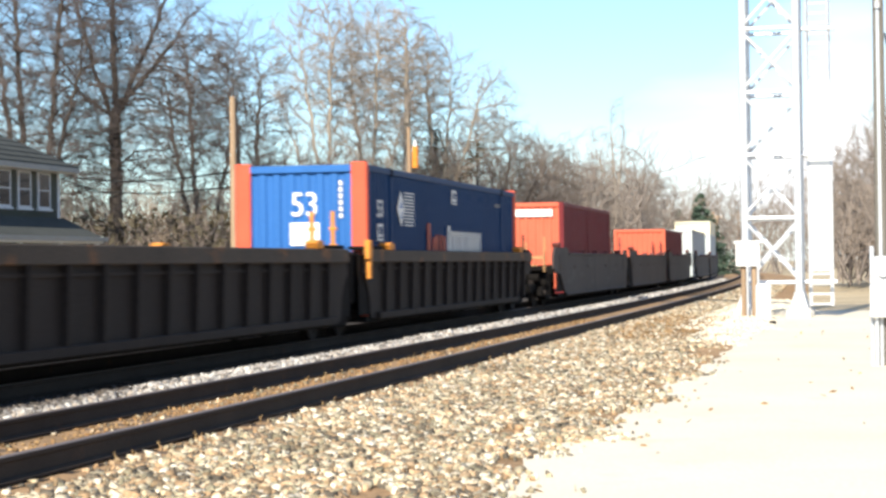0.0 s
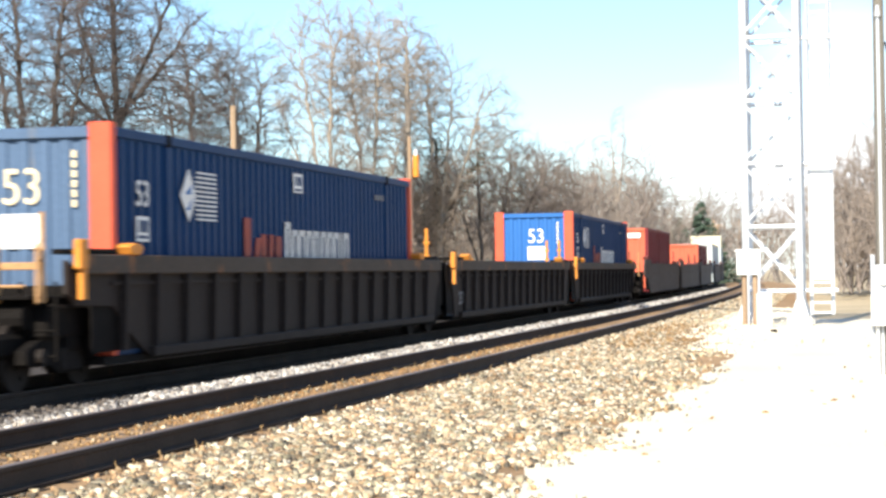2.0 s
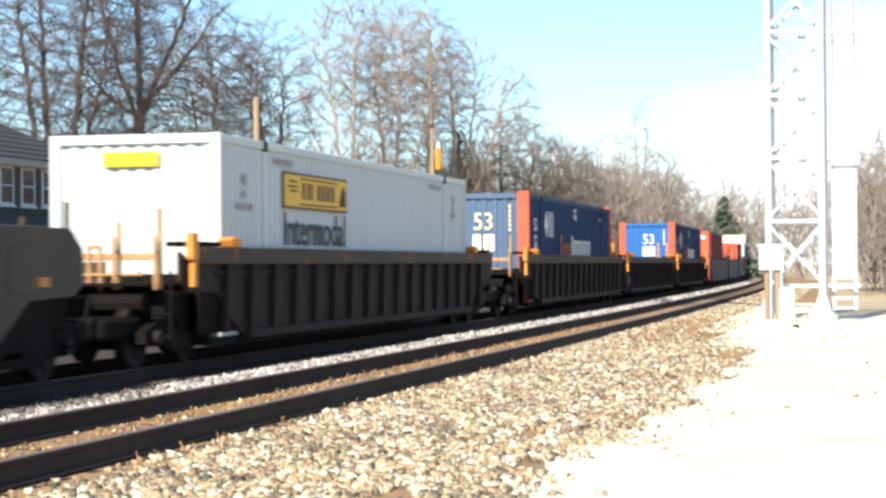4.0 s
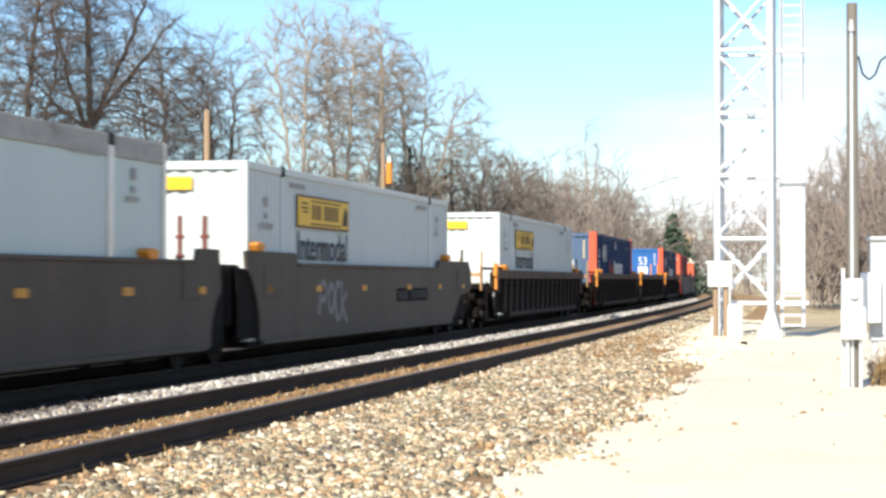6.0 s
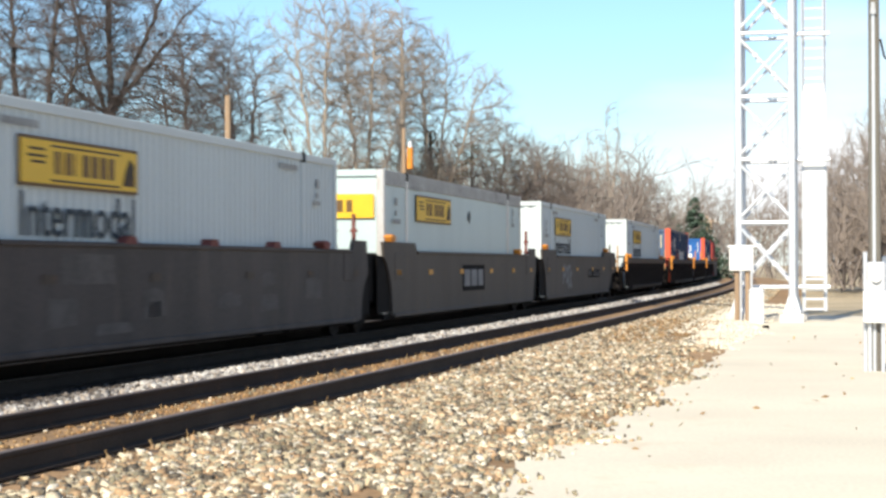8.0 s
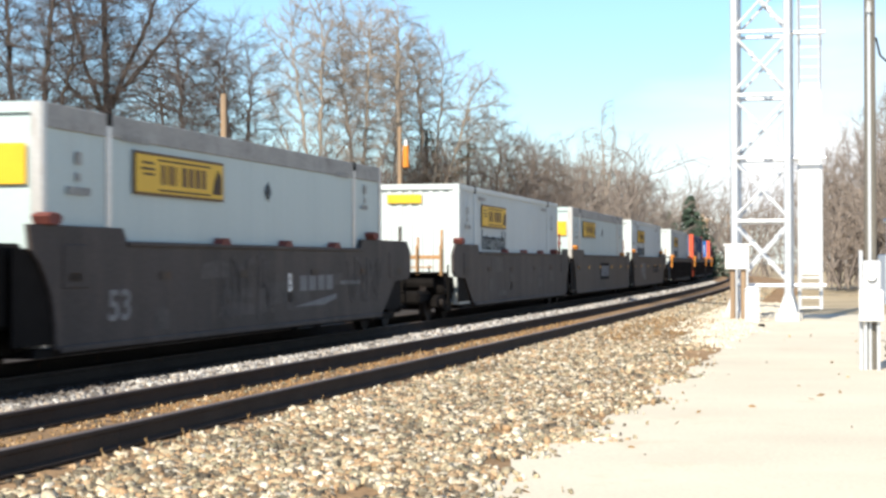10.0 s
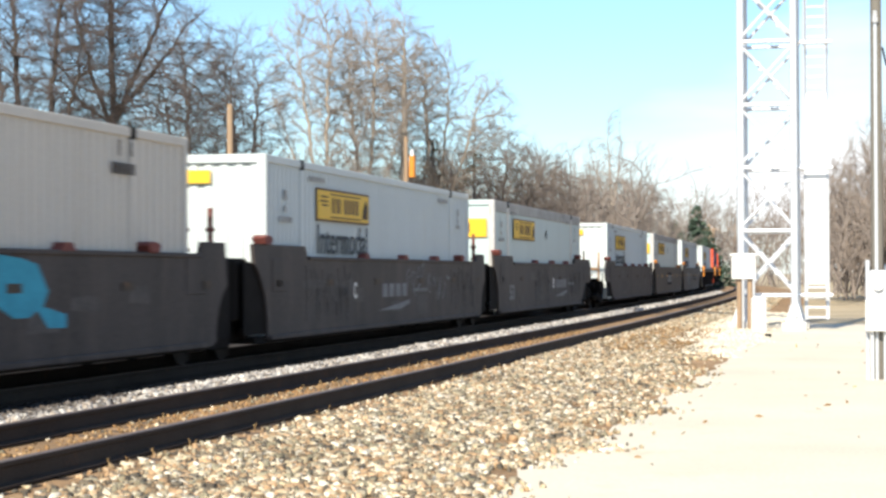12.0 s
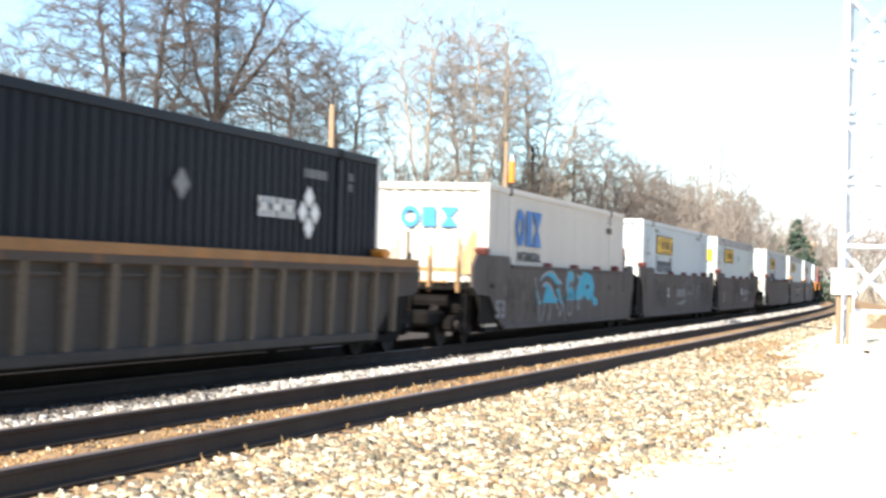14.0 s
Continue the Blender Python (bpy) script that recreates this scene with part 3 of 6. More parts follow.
def car_common(car, h, rear, front, paint, ztop):
    bk = {"joint": 0.62, "coupler": 1.35}
    # floor hung low as a dark band for shade below the sill
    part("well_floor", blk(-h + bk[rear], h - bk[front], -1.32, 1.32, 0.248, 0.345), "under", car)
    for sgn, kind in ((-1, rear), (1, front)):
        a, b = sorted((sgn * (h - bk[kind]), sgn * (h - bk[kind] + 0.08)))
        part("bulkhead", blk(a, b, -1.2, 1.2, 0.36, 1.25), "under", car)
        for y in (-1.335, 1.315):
            # black plate added to paint the shade inside the end cut-out
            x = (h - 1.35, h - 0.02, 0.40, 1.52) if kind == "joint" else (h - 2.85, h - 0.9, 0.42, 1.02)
            part("shade_liner", blk(*sorted((sgn * x[0], sgn * x[1])), y, y + 0.02, x[2], x[3]), "under", car)
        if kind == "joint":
            # near-black joint block also paints the shade in the gap
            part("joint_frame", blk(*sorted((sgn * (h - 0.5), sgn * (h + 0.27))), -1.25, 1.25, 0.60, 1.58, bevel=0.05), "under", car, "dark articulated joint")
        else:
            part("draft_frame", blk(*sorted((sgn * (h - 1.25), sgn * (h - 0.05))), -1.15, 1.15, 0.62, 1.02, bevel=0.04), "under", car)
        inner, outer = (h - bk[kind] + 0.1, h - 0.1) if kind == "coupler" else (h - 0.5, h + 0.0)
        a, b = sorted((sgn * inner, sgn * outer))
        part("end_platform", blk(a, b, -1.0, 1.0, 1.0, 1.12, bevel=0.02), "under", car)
        if kind == "coupler":
            a, b = sorted((sgn * (h - 1.3), sgn * (h + 1.75)))
            bm = blk(a, b, -0.16, 0.16, 0.72, 0.98, bevel=0.03)
            a, b = sorted((sgn * (h + 1.3), sgn * (h + 1.78)))
            block(bm, a, b, -0.24, 0.24, 0.66, 1.04)
            part("coupler", bm, "under", car, "greasy steel drawbar and coupler")
            part("brake_rigging", blk(*sorted((sgn * (h - 0.3), sgn * (h + 1.25))), -0.85, 0.85, 0.40, 0.70, bevel=0.06), "under", car, "dark brake rigging")
            part("brake_cylinder", tube(bmesh.new(), (sgn * (h + 0.1), -0.95, 0.88), (sgn * (h + 0.1), -0.2, 0.88), 0.15, sides=10), "under", car)
            if sgn > 0:
                bm, n = bmesh.new(), 16
                rim = [(h + 0.10, 0.15 + 0.34 * math.cos(2 * math.pi * i / n), 1.75 + 0.34 * math.sin(2 * math.pi * i / n)) for i in range(n + 1)]
                pipe(bm, rim, 0.018, 5)
                for i in range(0, n, 4):
                    pipe(bm, [(h + 0.10, 0.15, 1.75), rim[i]], 0.014, 5)
                pipe(bm, [(h + 0.06, 0.15, 1.1), (h + 0.06, 0.15, 1.8)], 0.03)
                part("hand_brake_wheel", bm, "tanrust", car, "rusty hand brake wheel")
            part("end_sheet", blk(*sorted((sgn * (h - 0.02), sgn * (h + 0.02))), -0.35, 0.95, 1.14, 1.34 if sgn > 0 else 1.42), "under" if sgn > 0 else "chord", car, "weathered end sheet")
            part("end_beam", blk(*sorted((sgn * (h - 0.06), sgn * (h + 0.03))), -1.12, 1.12, 1.44, 1.53, bevel=0.01), "under" if sgn > 0 else "tanrust", car, "weathered cross beam over the coupler")
            for y in (-1.12, -0.55):
                bm = bmesh.new()
                pipe(bm, [(sgn * (h + 0.02), y, 1.05), (sgn * (h + 0.02), y, 2.12 if y < -1 else 1.95)], 0.032)
                pipe(bm, [(sgn * (h + 0.18), y, 1.05), (sgn * (h + 0.18), y, 1.75)], 0.025)
                pipe(bm, [(sgn * (h + 0.02), y, 1.55), (sgn * (h + 0.18), y, 1.55)], 0.02)
                part("handrail_post", bm, "tanrust" if sgn < 0 else "chord", car, "rusty handrail post")
            bm = bmesh.new()
            for z in (0.42, 0.72, 1.02):
                pipe(bm, [(sgn * (h - 0.05), -1.25, z), (sgn * (h - 0.05), -0.80, z)], 0.018)
            for y in (-1.25, -0.80):
                pipe(bm, [(sgn * (h - 0.05), y, 0.36), (sgn * (h - 0.05), y, 1.3)], 0.02)
            part("step_ladder", bm, "under", car)
            part("crossover_board", blk(*sorted((sgn * (h - 0.1), sgn * (h + 0.35))), -1.1, 1.1, 1.10, 1.14), "under", car)
            bm = bmesh.new()
            pipe(bm, [(sgn * (h + 0.05), -0.9, 1.25), (sgn * (h + 0.05), 0.2, 1.25)], 0.02)
            pipe(bm, [(sgn * (h + 0.05), 0.2, 1.25), (sgn * (h + 0.05), 0.2, 1.9)], 0.02)
            part("uncoupling_lever", bm, "tanrust", car)
            for y, top in ((-0.3, 1.62), (0.35, 1.75), (0.9, 1.6)):
                bm = pipe(bmesh.new(), [(sgn * (h + 0.06), y, 0.75), (sgn * (h + 0.06), y, top), (sgn * (h + 0.06), y + 0.16, top), (sgn * (h + 0.06), y + 0.16, 1.12)], 0.028)
                part("grab_iron", bm, "tanrust", car, "rusty grab iron")
            bm = pipe(bmesh.new(), [(sgn * (h + 0.2), -0.2, 0.95), (sgn * (h + 0.7), -0.32, 0.45), (sgn * (h + 1.4), -0.3, 0.55), (sgn * (h + 1.7), -0.24, 0.85)], 0.032)
            part("air_hose", bm, "under", car, "black rubber air hose")
        else:
            if sgn > 0:
                for y in (-1.06, -0.66):
                    bm = pipe(bmesh.new(), [(h - 0.12, y, 1.1), (h - 0.12, y, 2.32)], 0.04)
                    for z in (1.7, 2.0):
                        tube(bm, (h - 0.12, y - 0.07, z), (h - 0.12, y + 0.07, z), 0.03)
                    part("grab_rail", bm, "orange" if paint == "ribbed" else "maroon", car, "rusty grab rail")
            part("drawbar", blk(*sorted((sgn * (h - 1.3), sgn * (h + 0.32))), -0.2, 0.2, 0.62, 0.95, bevel=0.03), "under", car)


def smooth_car(length, rear, front, paint, label, group):
    """A well unit with plain plate sides that step up over its ends."""
    car = thing("well_car", label, "railway car", group)
    h, zt, zr = length / 2, 1.62, 1.80
    car_common(car, h, rear, front, paint, zt)
    bottom_rear = [(-x, z) for x, z in end_outline(h, rear, zr, 0.30)]
    bottom_front = end_outline(h, front, zr, 0.30, 0.85)
    fr = 4.1 if front == "coupler" else 1.3
    outline = bottom_front + [(h - fr, zr), (h - fr - 0.12, zt), (-h + 3.35, zt), (-h + 3.2, zr)] + bottom_rear[::-1]
    for y in (-1.38, 1.32):
        plate = part("side_plate", prism(bmesh.new(), outline, y, y + 0.06), paint, car)
        yy = (y - 0.035, y + 0.075)
        part("bottom_sill", blk(-h + (2.7 if rear == "coupler" else 1.2), h - (2.7 if front == "coupler" else 1.2), *yy, 0.290, 0.37, bevel=0.012), paint, plate)
        part("top_flange", blk(-h + 3.35, h - fr - 0.12, *yy, zt - 0.05, zt + 0.012, bevel=0.01), paint, plate)
        for x in (-h + 1.3, h - 2.0):
            part("door_plate", blk(x, x + 0.75, y - 0.012, y + 0.07, 1.05, 1.58, bevel=0.01), paint, plate)
    for x in (-h + 1.65, -h + 4.7, -h + 8.1, h - 7.4, h - 4.1, h - 1.2):
        part("reflector", blk(x - 0.19, x + 0.19, -1.392, -1.38, 1.13, 1.24), "yellow" if paint == "smooth" else "chord", car, "reflective patch")
    for x in (-h + 0.95, h - 3.3):
        for y in (-1.34, 1.34):
            lock(x, y, zr if x < 0 or front == 'coupler' else zt, car, 'orange' if paint == 'smooth' else 'maroon')
    if paint == 'smooth_dark':
        for x in (-h + 7.2, -h + 10.4, -h + 13.4):
            part('lock_hood', prism(bmesh.new(), [(x - 0.22, zt), (x + 0.22, zt), (x + 0.12, zt + 0.10), (x - 0.12, zt + 0.10)], -1.42, -1.25), 'maroon', car, 'dull maroon lock hood')
    return car, h


def ribbed_car(length, rear, front, paint, ribs, chord, label, group):
    """A well unit with outside ribs under a square top chord."""
    car = thing("well_car", label, "railway car", group)
    h, zt = length / 2, 1.62
    car_common(car, h, rear, front, paint, zt)
    bottom_rear = [(-x, z) for x, z in end_outline(h, rear, 1.42, 0.32, 0.85)]
    bottom_front = end_outline(h, front, 1.42, 0.32, 0.85)
    count = int((length - 3.4) / 1.06)
    rib_mesh = None
    for y, out in ((-1.37, -1), (1.32, 1)):
        plate = part("side_plate", prism(bmesh.new(), bottom_front + bottom_rear[::-1], y, y + 0.05), paint, car)
        o = sorted((y + (0 if out < 0 else 0.05), y + (0.09 * out if out < 0 else 0.14)))
        part("bottom_sill", blk(-h + (2.7 if rear == "coupler" else 1.2), h - (2.7 if front == "coupler" else 1.2), *o, 0.300, 0.43, bevel=0.012), paint, plate)
        part("stiffener", blk(-h + 1.4, h - 1.4, o[0] + (0.05 if out < 0 else 0), o[1] - (0 if out < 0 else 0.05), 1.24, 1.29), paint, plate)
        if chord == "orange_chord":
            part("chord_cap", blk(-h + 0.48, h - 0.48, y - 0.106 if out < 0 else y - 0.026, y + 0.076 if out < 0 else y + 0.156, 1.485, zt + 0.004, bevel=0.012), chord, car, "rust-orange cap along the top chord")
        part("top_chord", blk(-h + 0.5, h - 0.5, y - 0.10 if out < 0 else y - 0.02, y + 0.07 if out < 0 else y + 0.15, 1.38, zt, bevel=0.015), "chord" if chord == "orange_chord" else chord, car, "weathered square top chord")
        if rib_mesh is None:
            bm = prism(bmesh.new(), [(-0.06, 0.42), (0.06, 0.42), (0.05, 1.39), (-0.05, 1.39)], -0.03, 0.055)
            top = [v for v in bm.verts if v.co.y < 0.01 and v.co.z > 1]
            for v in top:
                v.co.y -= 0.035
            rib_mesh = mesh_of("rib", bm, ribs)
        for i in range(count + 1):
            x = -h + 1.75 + i * (length - 3.5) / count
            rib = new("rib", rib_mesh)
            rib.matrix_basis = pose(x, y - 0.045, 0) if out < 0 else pose(x, y + 0.095, 0, 0, 0, 180)
            rib.parent = plate
    for x in (-h + 2.0, h - 2.4):
        for y in (-1.39, 1.39):
            lock(x, y, zt, car)
    if paint == "ribbed":
        bracket = blk(-h + 0.22, -h + 0.46, -1.50, -1.40, 1.44, 1.80, bevel=0.015)
        block(bracket, -h + 0.30, -h + 0.44, -1.485, -1.42, 1.08, 1.46)
        part("end_bracket", bracket, "orange", car, "bright orange end bracket")
        for x in (-h + 1.0, h - 1.2):
            part("walkway_step", blk(x - 0.5, x + 0.5, -1.44, -1.0, zt + 0.004, zt + 0.07, bevel=0.01), "under", car, "dark step on the top chord")
    return car, h


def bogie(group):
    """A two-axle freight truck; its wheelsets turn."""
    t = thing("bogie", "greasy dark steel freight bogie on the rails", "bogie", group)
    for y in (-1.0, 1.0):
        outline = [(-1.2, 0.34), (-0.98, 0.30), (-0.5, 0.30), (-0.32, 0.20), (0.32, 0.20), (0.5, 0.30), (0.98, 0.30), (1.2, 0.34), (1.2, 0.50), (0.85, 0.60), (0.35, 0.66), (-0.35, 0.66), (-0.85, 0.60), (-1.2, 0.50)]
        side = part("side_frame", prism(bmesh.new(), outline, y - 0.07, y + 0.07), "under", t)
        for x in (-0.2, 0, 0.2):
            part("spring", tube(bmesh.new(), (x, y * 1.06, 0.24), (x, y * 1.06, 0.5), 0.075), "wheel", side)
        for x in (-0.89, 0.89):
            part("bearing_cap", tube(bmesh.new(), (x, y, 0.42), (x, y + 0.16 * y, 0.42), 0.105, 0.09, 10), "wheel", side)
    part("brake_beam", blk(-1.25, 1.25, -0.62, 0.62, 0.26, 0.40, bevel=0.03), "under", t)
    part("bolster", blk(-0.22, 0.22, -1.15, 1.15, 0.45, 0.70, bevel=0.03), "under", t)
    for x in (-0.89, 0.89):
        axle = part("wheelset", tube(bmesh.new(), (0, -1.0, 0), (0, 1.0, 0), 0.075, sides=8), "wheel", t)
        axle.matrix_basis = pose(x, 0, 0.42)
        for y in (-0.745, 0.745):
            bm = bmesh.new()
            tube(bm, (0, y - 0.055, 0), (0, y + 0.055, 0), 0.42, sides=20)
            s = 1 if y < 0 else -1
            tube(bm, (0, y + 0.055 * s, 0), (0, y + 0.085 * s, 0), 0.45, sides=20)
            wheel = part("wheel", bm, "wheel", axle)
            bm = bmesh.new()
            tube(bm, (0, y - 0.062 * s, 0), (0, y - 0.052 * s, 0), 0.16, sides=10)
            for k in range(4):
                c = Vector((0.27 * math.cos(k * 1.571), 0, 0.27 * math.sin(k * 1.571)))
                tube(bm, (c.x, y - 0.06 * s, c.z), (c.x, y - 0.053 * s, c.z), 0.035, sides=6)
            part("hub", bm, "under", wheel)
    return t


# ---- containers ----
def corrugated(u0, u1, z0, z1, y, depth, pitch, out):
    """A folded steel wall in x, from u0 to u1."""
    n = max(1, round((u1 - u0) / pitch))
    p = (u1 - u0) / n
    line = [(u0, y)]
    for i in range(n):
        a = u0 + i * p
        line += [(a + 0.30 * p, y), (a + 0.42 * p, y - out * depth), (a + 0.80 * p, y - out * depth), (a + 0.92 * p, y)]
    line.append((u1, y))
    bm = bmesh.new()
    lo = [bm.verts.new((a, b, z0)) for a, b in line]
    hi = [bm.verts.new((a, b, z1)) for a, b in line]
    for i in range(len(line) - 1):
        bm.faces.new((lo[i], lo[i + 1], hi[i + 1], hi[i]))
    return bm


def container(length, label, group, side, end, post, rail, pitch=0.28, depth=0.036, inset=2.05, plate=False, height=2.896, seams=(), end_posts=0.0):
    """A steel box; x runs from its rear end (0) to its front end, z from its floor, and the middle of the floor is the origin."""
    c = thing("container", label, "container", group)
    h, H = length / 2, height
    face = 1.30
    part("floor_frame", blk(-h + 0.02, h - 0.02, -face + 0.02, face - 0.02, 0.0, 0.15), rail, c)
    part("roof", blk(-h + 0.04, h - 0.04, -face + 0.05, face - 0.05, H - 0.09, H - 0.02), rail if plate else side, c)
    for out in (-1, 1):
        y = out * (face - 0.025)
        cuts = [-h + 0.12, *([-h + inset - 0.09, -h + inset + 0.09, h - inset - 0.09, h - inset + 0.09] if inset else []), *[q for s in seams for q in (s - h - 0.05, s - h + 0.05)], h - 0.12]
        wall = None
        for a, b in zip(cuts[::2], cuts[1::2]):
            bm = corrugated(a, b, 0.12, H - 0.10, y, 0.005 if plate else depth, 1.22 if plate else pitch, out)
            wall = part("side_panel", bm, side, c)
        tr = part("top_rail", blk(-h + 0.05, h - 0.05, *sorted((out * face, out * (face - 0.09))), H - (0.30 if plate else 0.13), H - 0.005, bevel=0.01), rail, c)
        part("bottom_rail", blk(-h + 0.05, h - 0.05, *sorted((out * face, out * (face - 0.08))), 0.02, 0.17), rail, c)
        if inset:
            for x in (-h + inset, h - inset):
                part("lifting_post", blk(x - 0.085, x + 0.085, *sorted((out * (face + 0.002), out * (face - 0.08))), 0.1, H, bevel=0.012), "alu" if plate else rail, c)
                part("lifting_casting", blk(x - 0.10, x + 0.10, *sorted((out * (face + 0.006), out * (face - 0.14))), H - 0.17, H + 0.012, bevel=0.015), "under", c)
        for s in seams:
            part("door_seam", blk(s - h - 0.05, s - h + 0.05, *sorted((out * (face - 0.01), out * (face - 0.08))), 0.1, H - 0.02), "under", c)
        for x in (-h, h):
            w = (end_posts or 0.14) if x < 0 else 0.14
            a, b = sorted((x, x - math.copysign(0.18 if end_posts else 0.13, x)))
            part("corner_post", blk(a, b, *sorted((out * (face + 0.003), out * (face - (end_posts or 0.15)))), 0.0, H + (0.05 if end_posts else 0.004), bevel=0.012), post, c)
    # rear end, towards the camera, and front end
    for x, s in ((-h, -1), (h, 1)):
        xi = x - s * 0.05
        lo, hi = -face + (end_posts or 0.15), face - (end_posts or 0.15)
        if plate or s > 0:
            part("end_panel", blk(*sorted((xi, xi - s * 0.03)), lo, hi, 0.12, H - 0.1), end, c)
        else:
            n = max(4, round((hi - lo) / 0.27))
            bm = bmesh.new()
            pts = []
            for i in range(n):
                a, p = lo + (hi - lo) * i / n, (hi - lo) / n
                pts += [(xi, a), (xi, a + 0.4 * p), (xi + 0.035, a + 0.52 * p), (xi + 0.035, a + 0.9 * p)]
            pts.append((xi, hi))
            va = [bm.verts.new((px, py, 0.12)) for px, py in pts]
            vb = [bm.verts.new((px, py, H - 0.12)) for px, py in pts]
            for i in range(len(pts) - 1):
                bm.faces.new((va[i], va[i + 1], vb[i + 1], vb[i]))
            part("end_panel", bm, end, c)
        part("end_header", blk(*sorted((x, x - s * 0.1)), lo, hi, H - 0.14, H, bevel=0.01), end if s < 0 else rail, c)
        part("end_sill", blk(*sorted((x, x - s * 0.1)), lo, hi, 0.0, 0.16), rail, c)
    return c, h, H


BRAND = [(0, 0.10), (0.16, 0.035), (0.26, 0.13), (0.45, 0.035), (0.66, 0.15), (0.88, 0.15), (1.10, 0.15), (1.32, 0.13)]


def brand_bars(x, z, height, scale, at, face, material, parent):
    for a, w in BRAND:
        shapes("brand_bar", [rect(x + a * scale, z, w * scale, height)], at, face, material, parent)


def yellow_sign(c, h, H, base, small_end):
    """Yellow panel with a brown border and brand bars; base is the floor's height over the rail."""
    z0, z1 = 2.26 - base, 2.84 - base
    sign = part("yellow_sign", blk(-h + 2.88, -h + 6.48, -1.312, -1.302, z0, z1), "sign_brown", c, "yellow sign panel with a brown border")
    part("sign_field", blk(-h + 2.92, -h + 6.44, -1.316, -1.311, z0 + 0.04, z1 - 0.04), "sign_yellow", sign)
    brand_bars(-h + 3.85, z0 + 0.16, 0.27, 1.25, (0, -1.316, 0), SIDE, "sign_brown", sign)
    shapes("scroll_ornament", [rect(-h + 3.1, z0 + 0.34, 0.5, 0.03), rect(-h + 3.2, z0 + 0.27, 0.38, 0.03), rect(-h + 3.15, z0 + 0.42, 0.42, 0.03), rect(-h + 3.75, z0 + 0.07, 2.1, 0.025), rect(-h + 3.75, z0 + 0.475, 2.1, 0.025), [(-h + 5.95, z0 + 0.1), (-h + 6.35, z0 + 0.1), (-h + 6.35, z0 + 0.36), (-h + 6.2, z0 + 0.46), (-h + 6.05, z0 + 0.3)]], (0, -1.316, 0), SIDE, "chord", sign)
    # on the rear end: x of the face runs towards -y
    if small_end:
        part("end_sign", blk(-h - 0.012, -h - 0.002, -0.38, 0.47, 2.79 - base, 3.0 - base), "sign_yellow", c, "small yellow sign on the container's end")
    else:
        end_sign = part("end_sign", blk(-h - 0.012, -h - 0.002, -1.10, 1.06, 2.28 - base, 2.76 - base), "sign_yellow", c, "yellow sign on the container's end")
        brand_bars(-0.72, 2.40 - base, 0.24, 0.95, (-h - 0.012, 0, 0), END, "sign_brown", end_sign)


def small_marks(c, h, base):
    """Unreadable stencilled numbers, as bars."""
    o = [rect(-h + 1.0, 2.55, 0.16, 0.16), rect(-h + 1.0, 2.35, 0.12, 0.10)]
    o += [rect(-h + 0.75 + 0.1 * i, 2.18, 0.07, 0.10) for i in range(7)]
    o += [rect(-h + 2.45 + 0.1 * i, 2.93, 0.07, 0.09) for i in range(10)]
    o += [rect(h - 3.4 + 0.11 * i, 2.93, 0.08, 0.09) for i in range(9)]
    o += [rect(h - 1.3, 2.68, 0.14, 0.16), rect(h - 1.3, 2.50, 0.10, 0.10)] + [rect(h - 1.5 + 0.09 * i, 2.38, 0.06, 0.08) for i in range(5)]
    shapes("stencil", [[(x, y - base) for x, y in q] for q in o], (0, -1.301, 0), SIDE, "greyrail", c, "small grey stencilled marks")


BASE = 0.354


def white_corrugated():
    c, h, H = container(16.15, "white corrugated steel container with a yellow sign, in a well car", "containers on the train", "white", "white", "white", "white", pitch=0.24, depth=0.03)
    yellow_sign(c, h, H, BASE, True)
    text("lettering", "Intermodal", 3.45, 0.52, (-h + 2.95, -1.302, 1.68 - BASE), SIDE, "ink", c, "dark green-black lettering", 0.006)
    small_marks(c, h, BASE)
    return c


def white_plate():
    c, h, H = container(16.15, "smooth white plate container with grey top rail and yellow sign", "containers on the train", "white_smooth", "white_smooth", "alu", "greyrail", plate=True)
    yellow_sign(c, h, H, BASE, False)
    shapes("placard", [[(-h + 8.6, 2.5 - BASE), (-h + 8.73, 2.66 - BASE), (-h + 8.86, 2.5 - BASE), (-h + 8.73, 2.34 - BASE)]], (0, -1.3, 0), SIDE, "ink", c)
    small_marks(c, h, BASE)
    return c


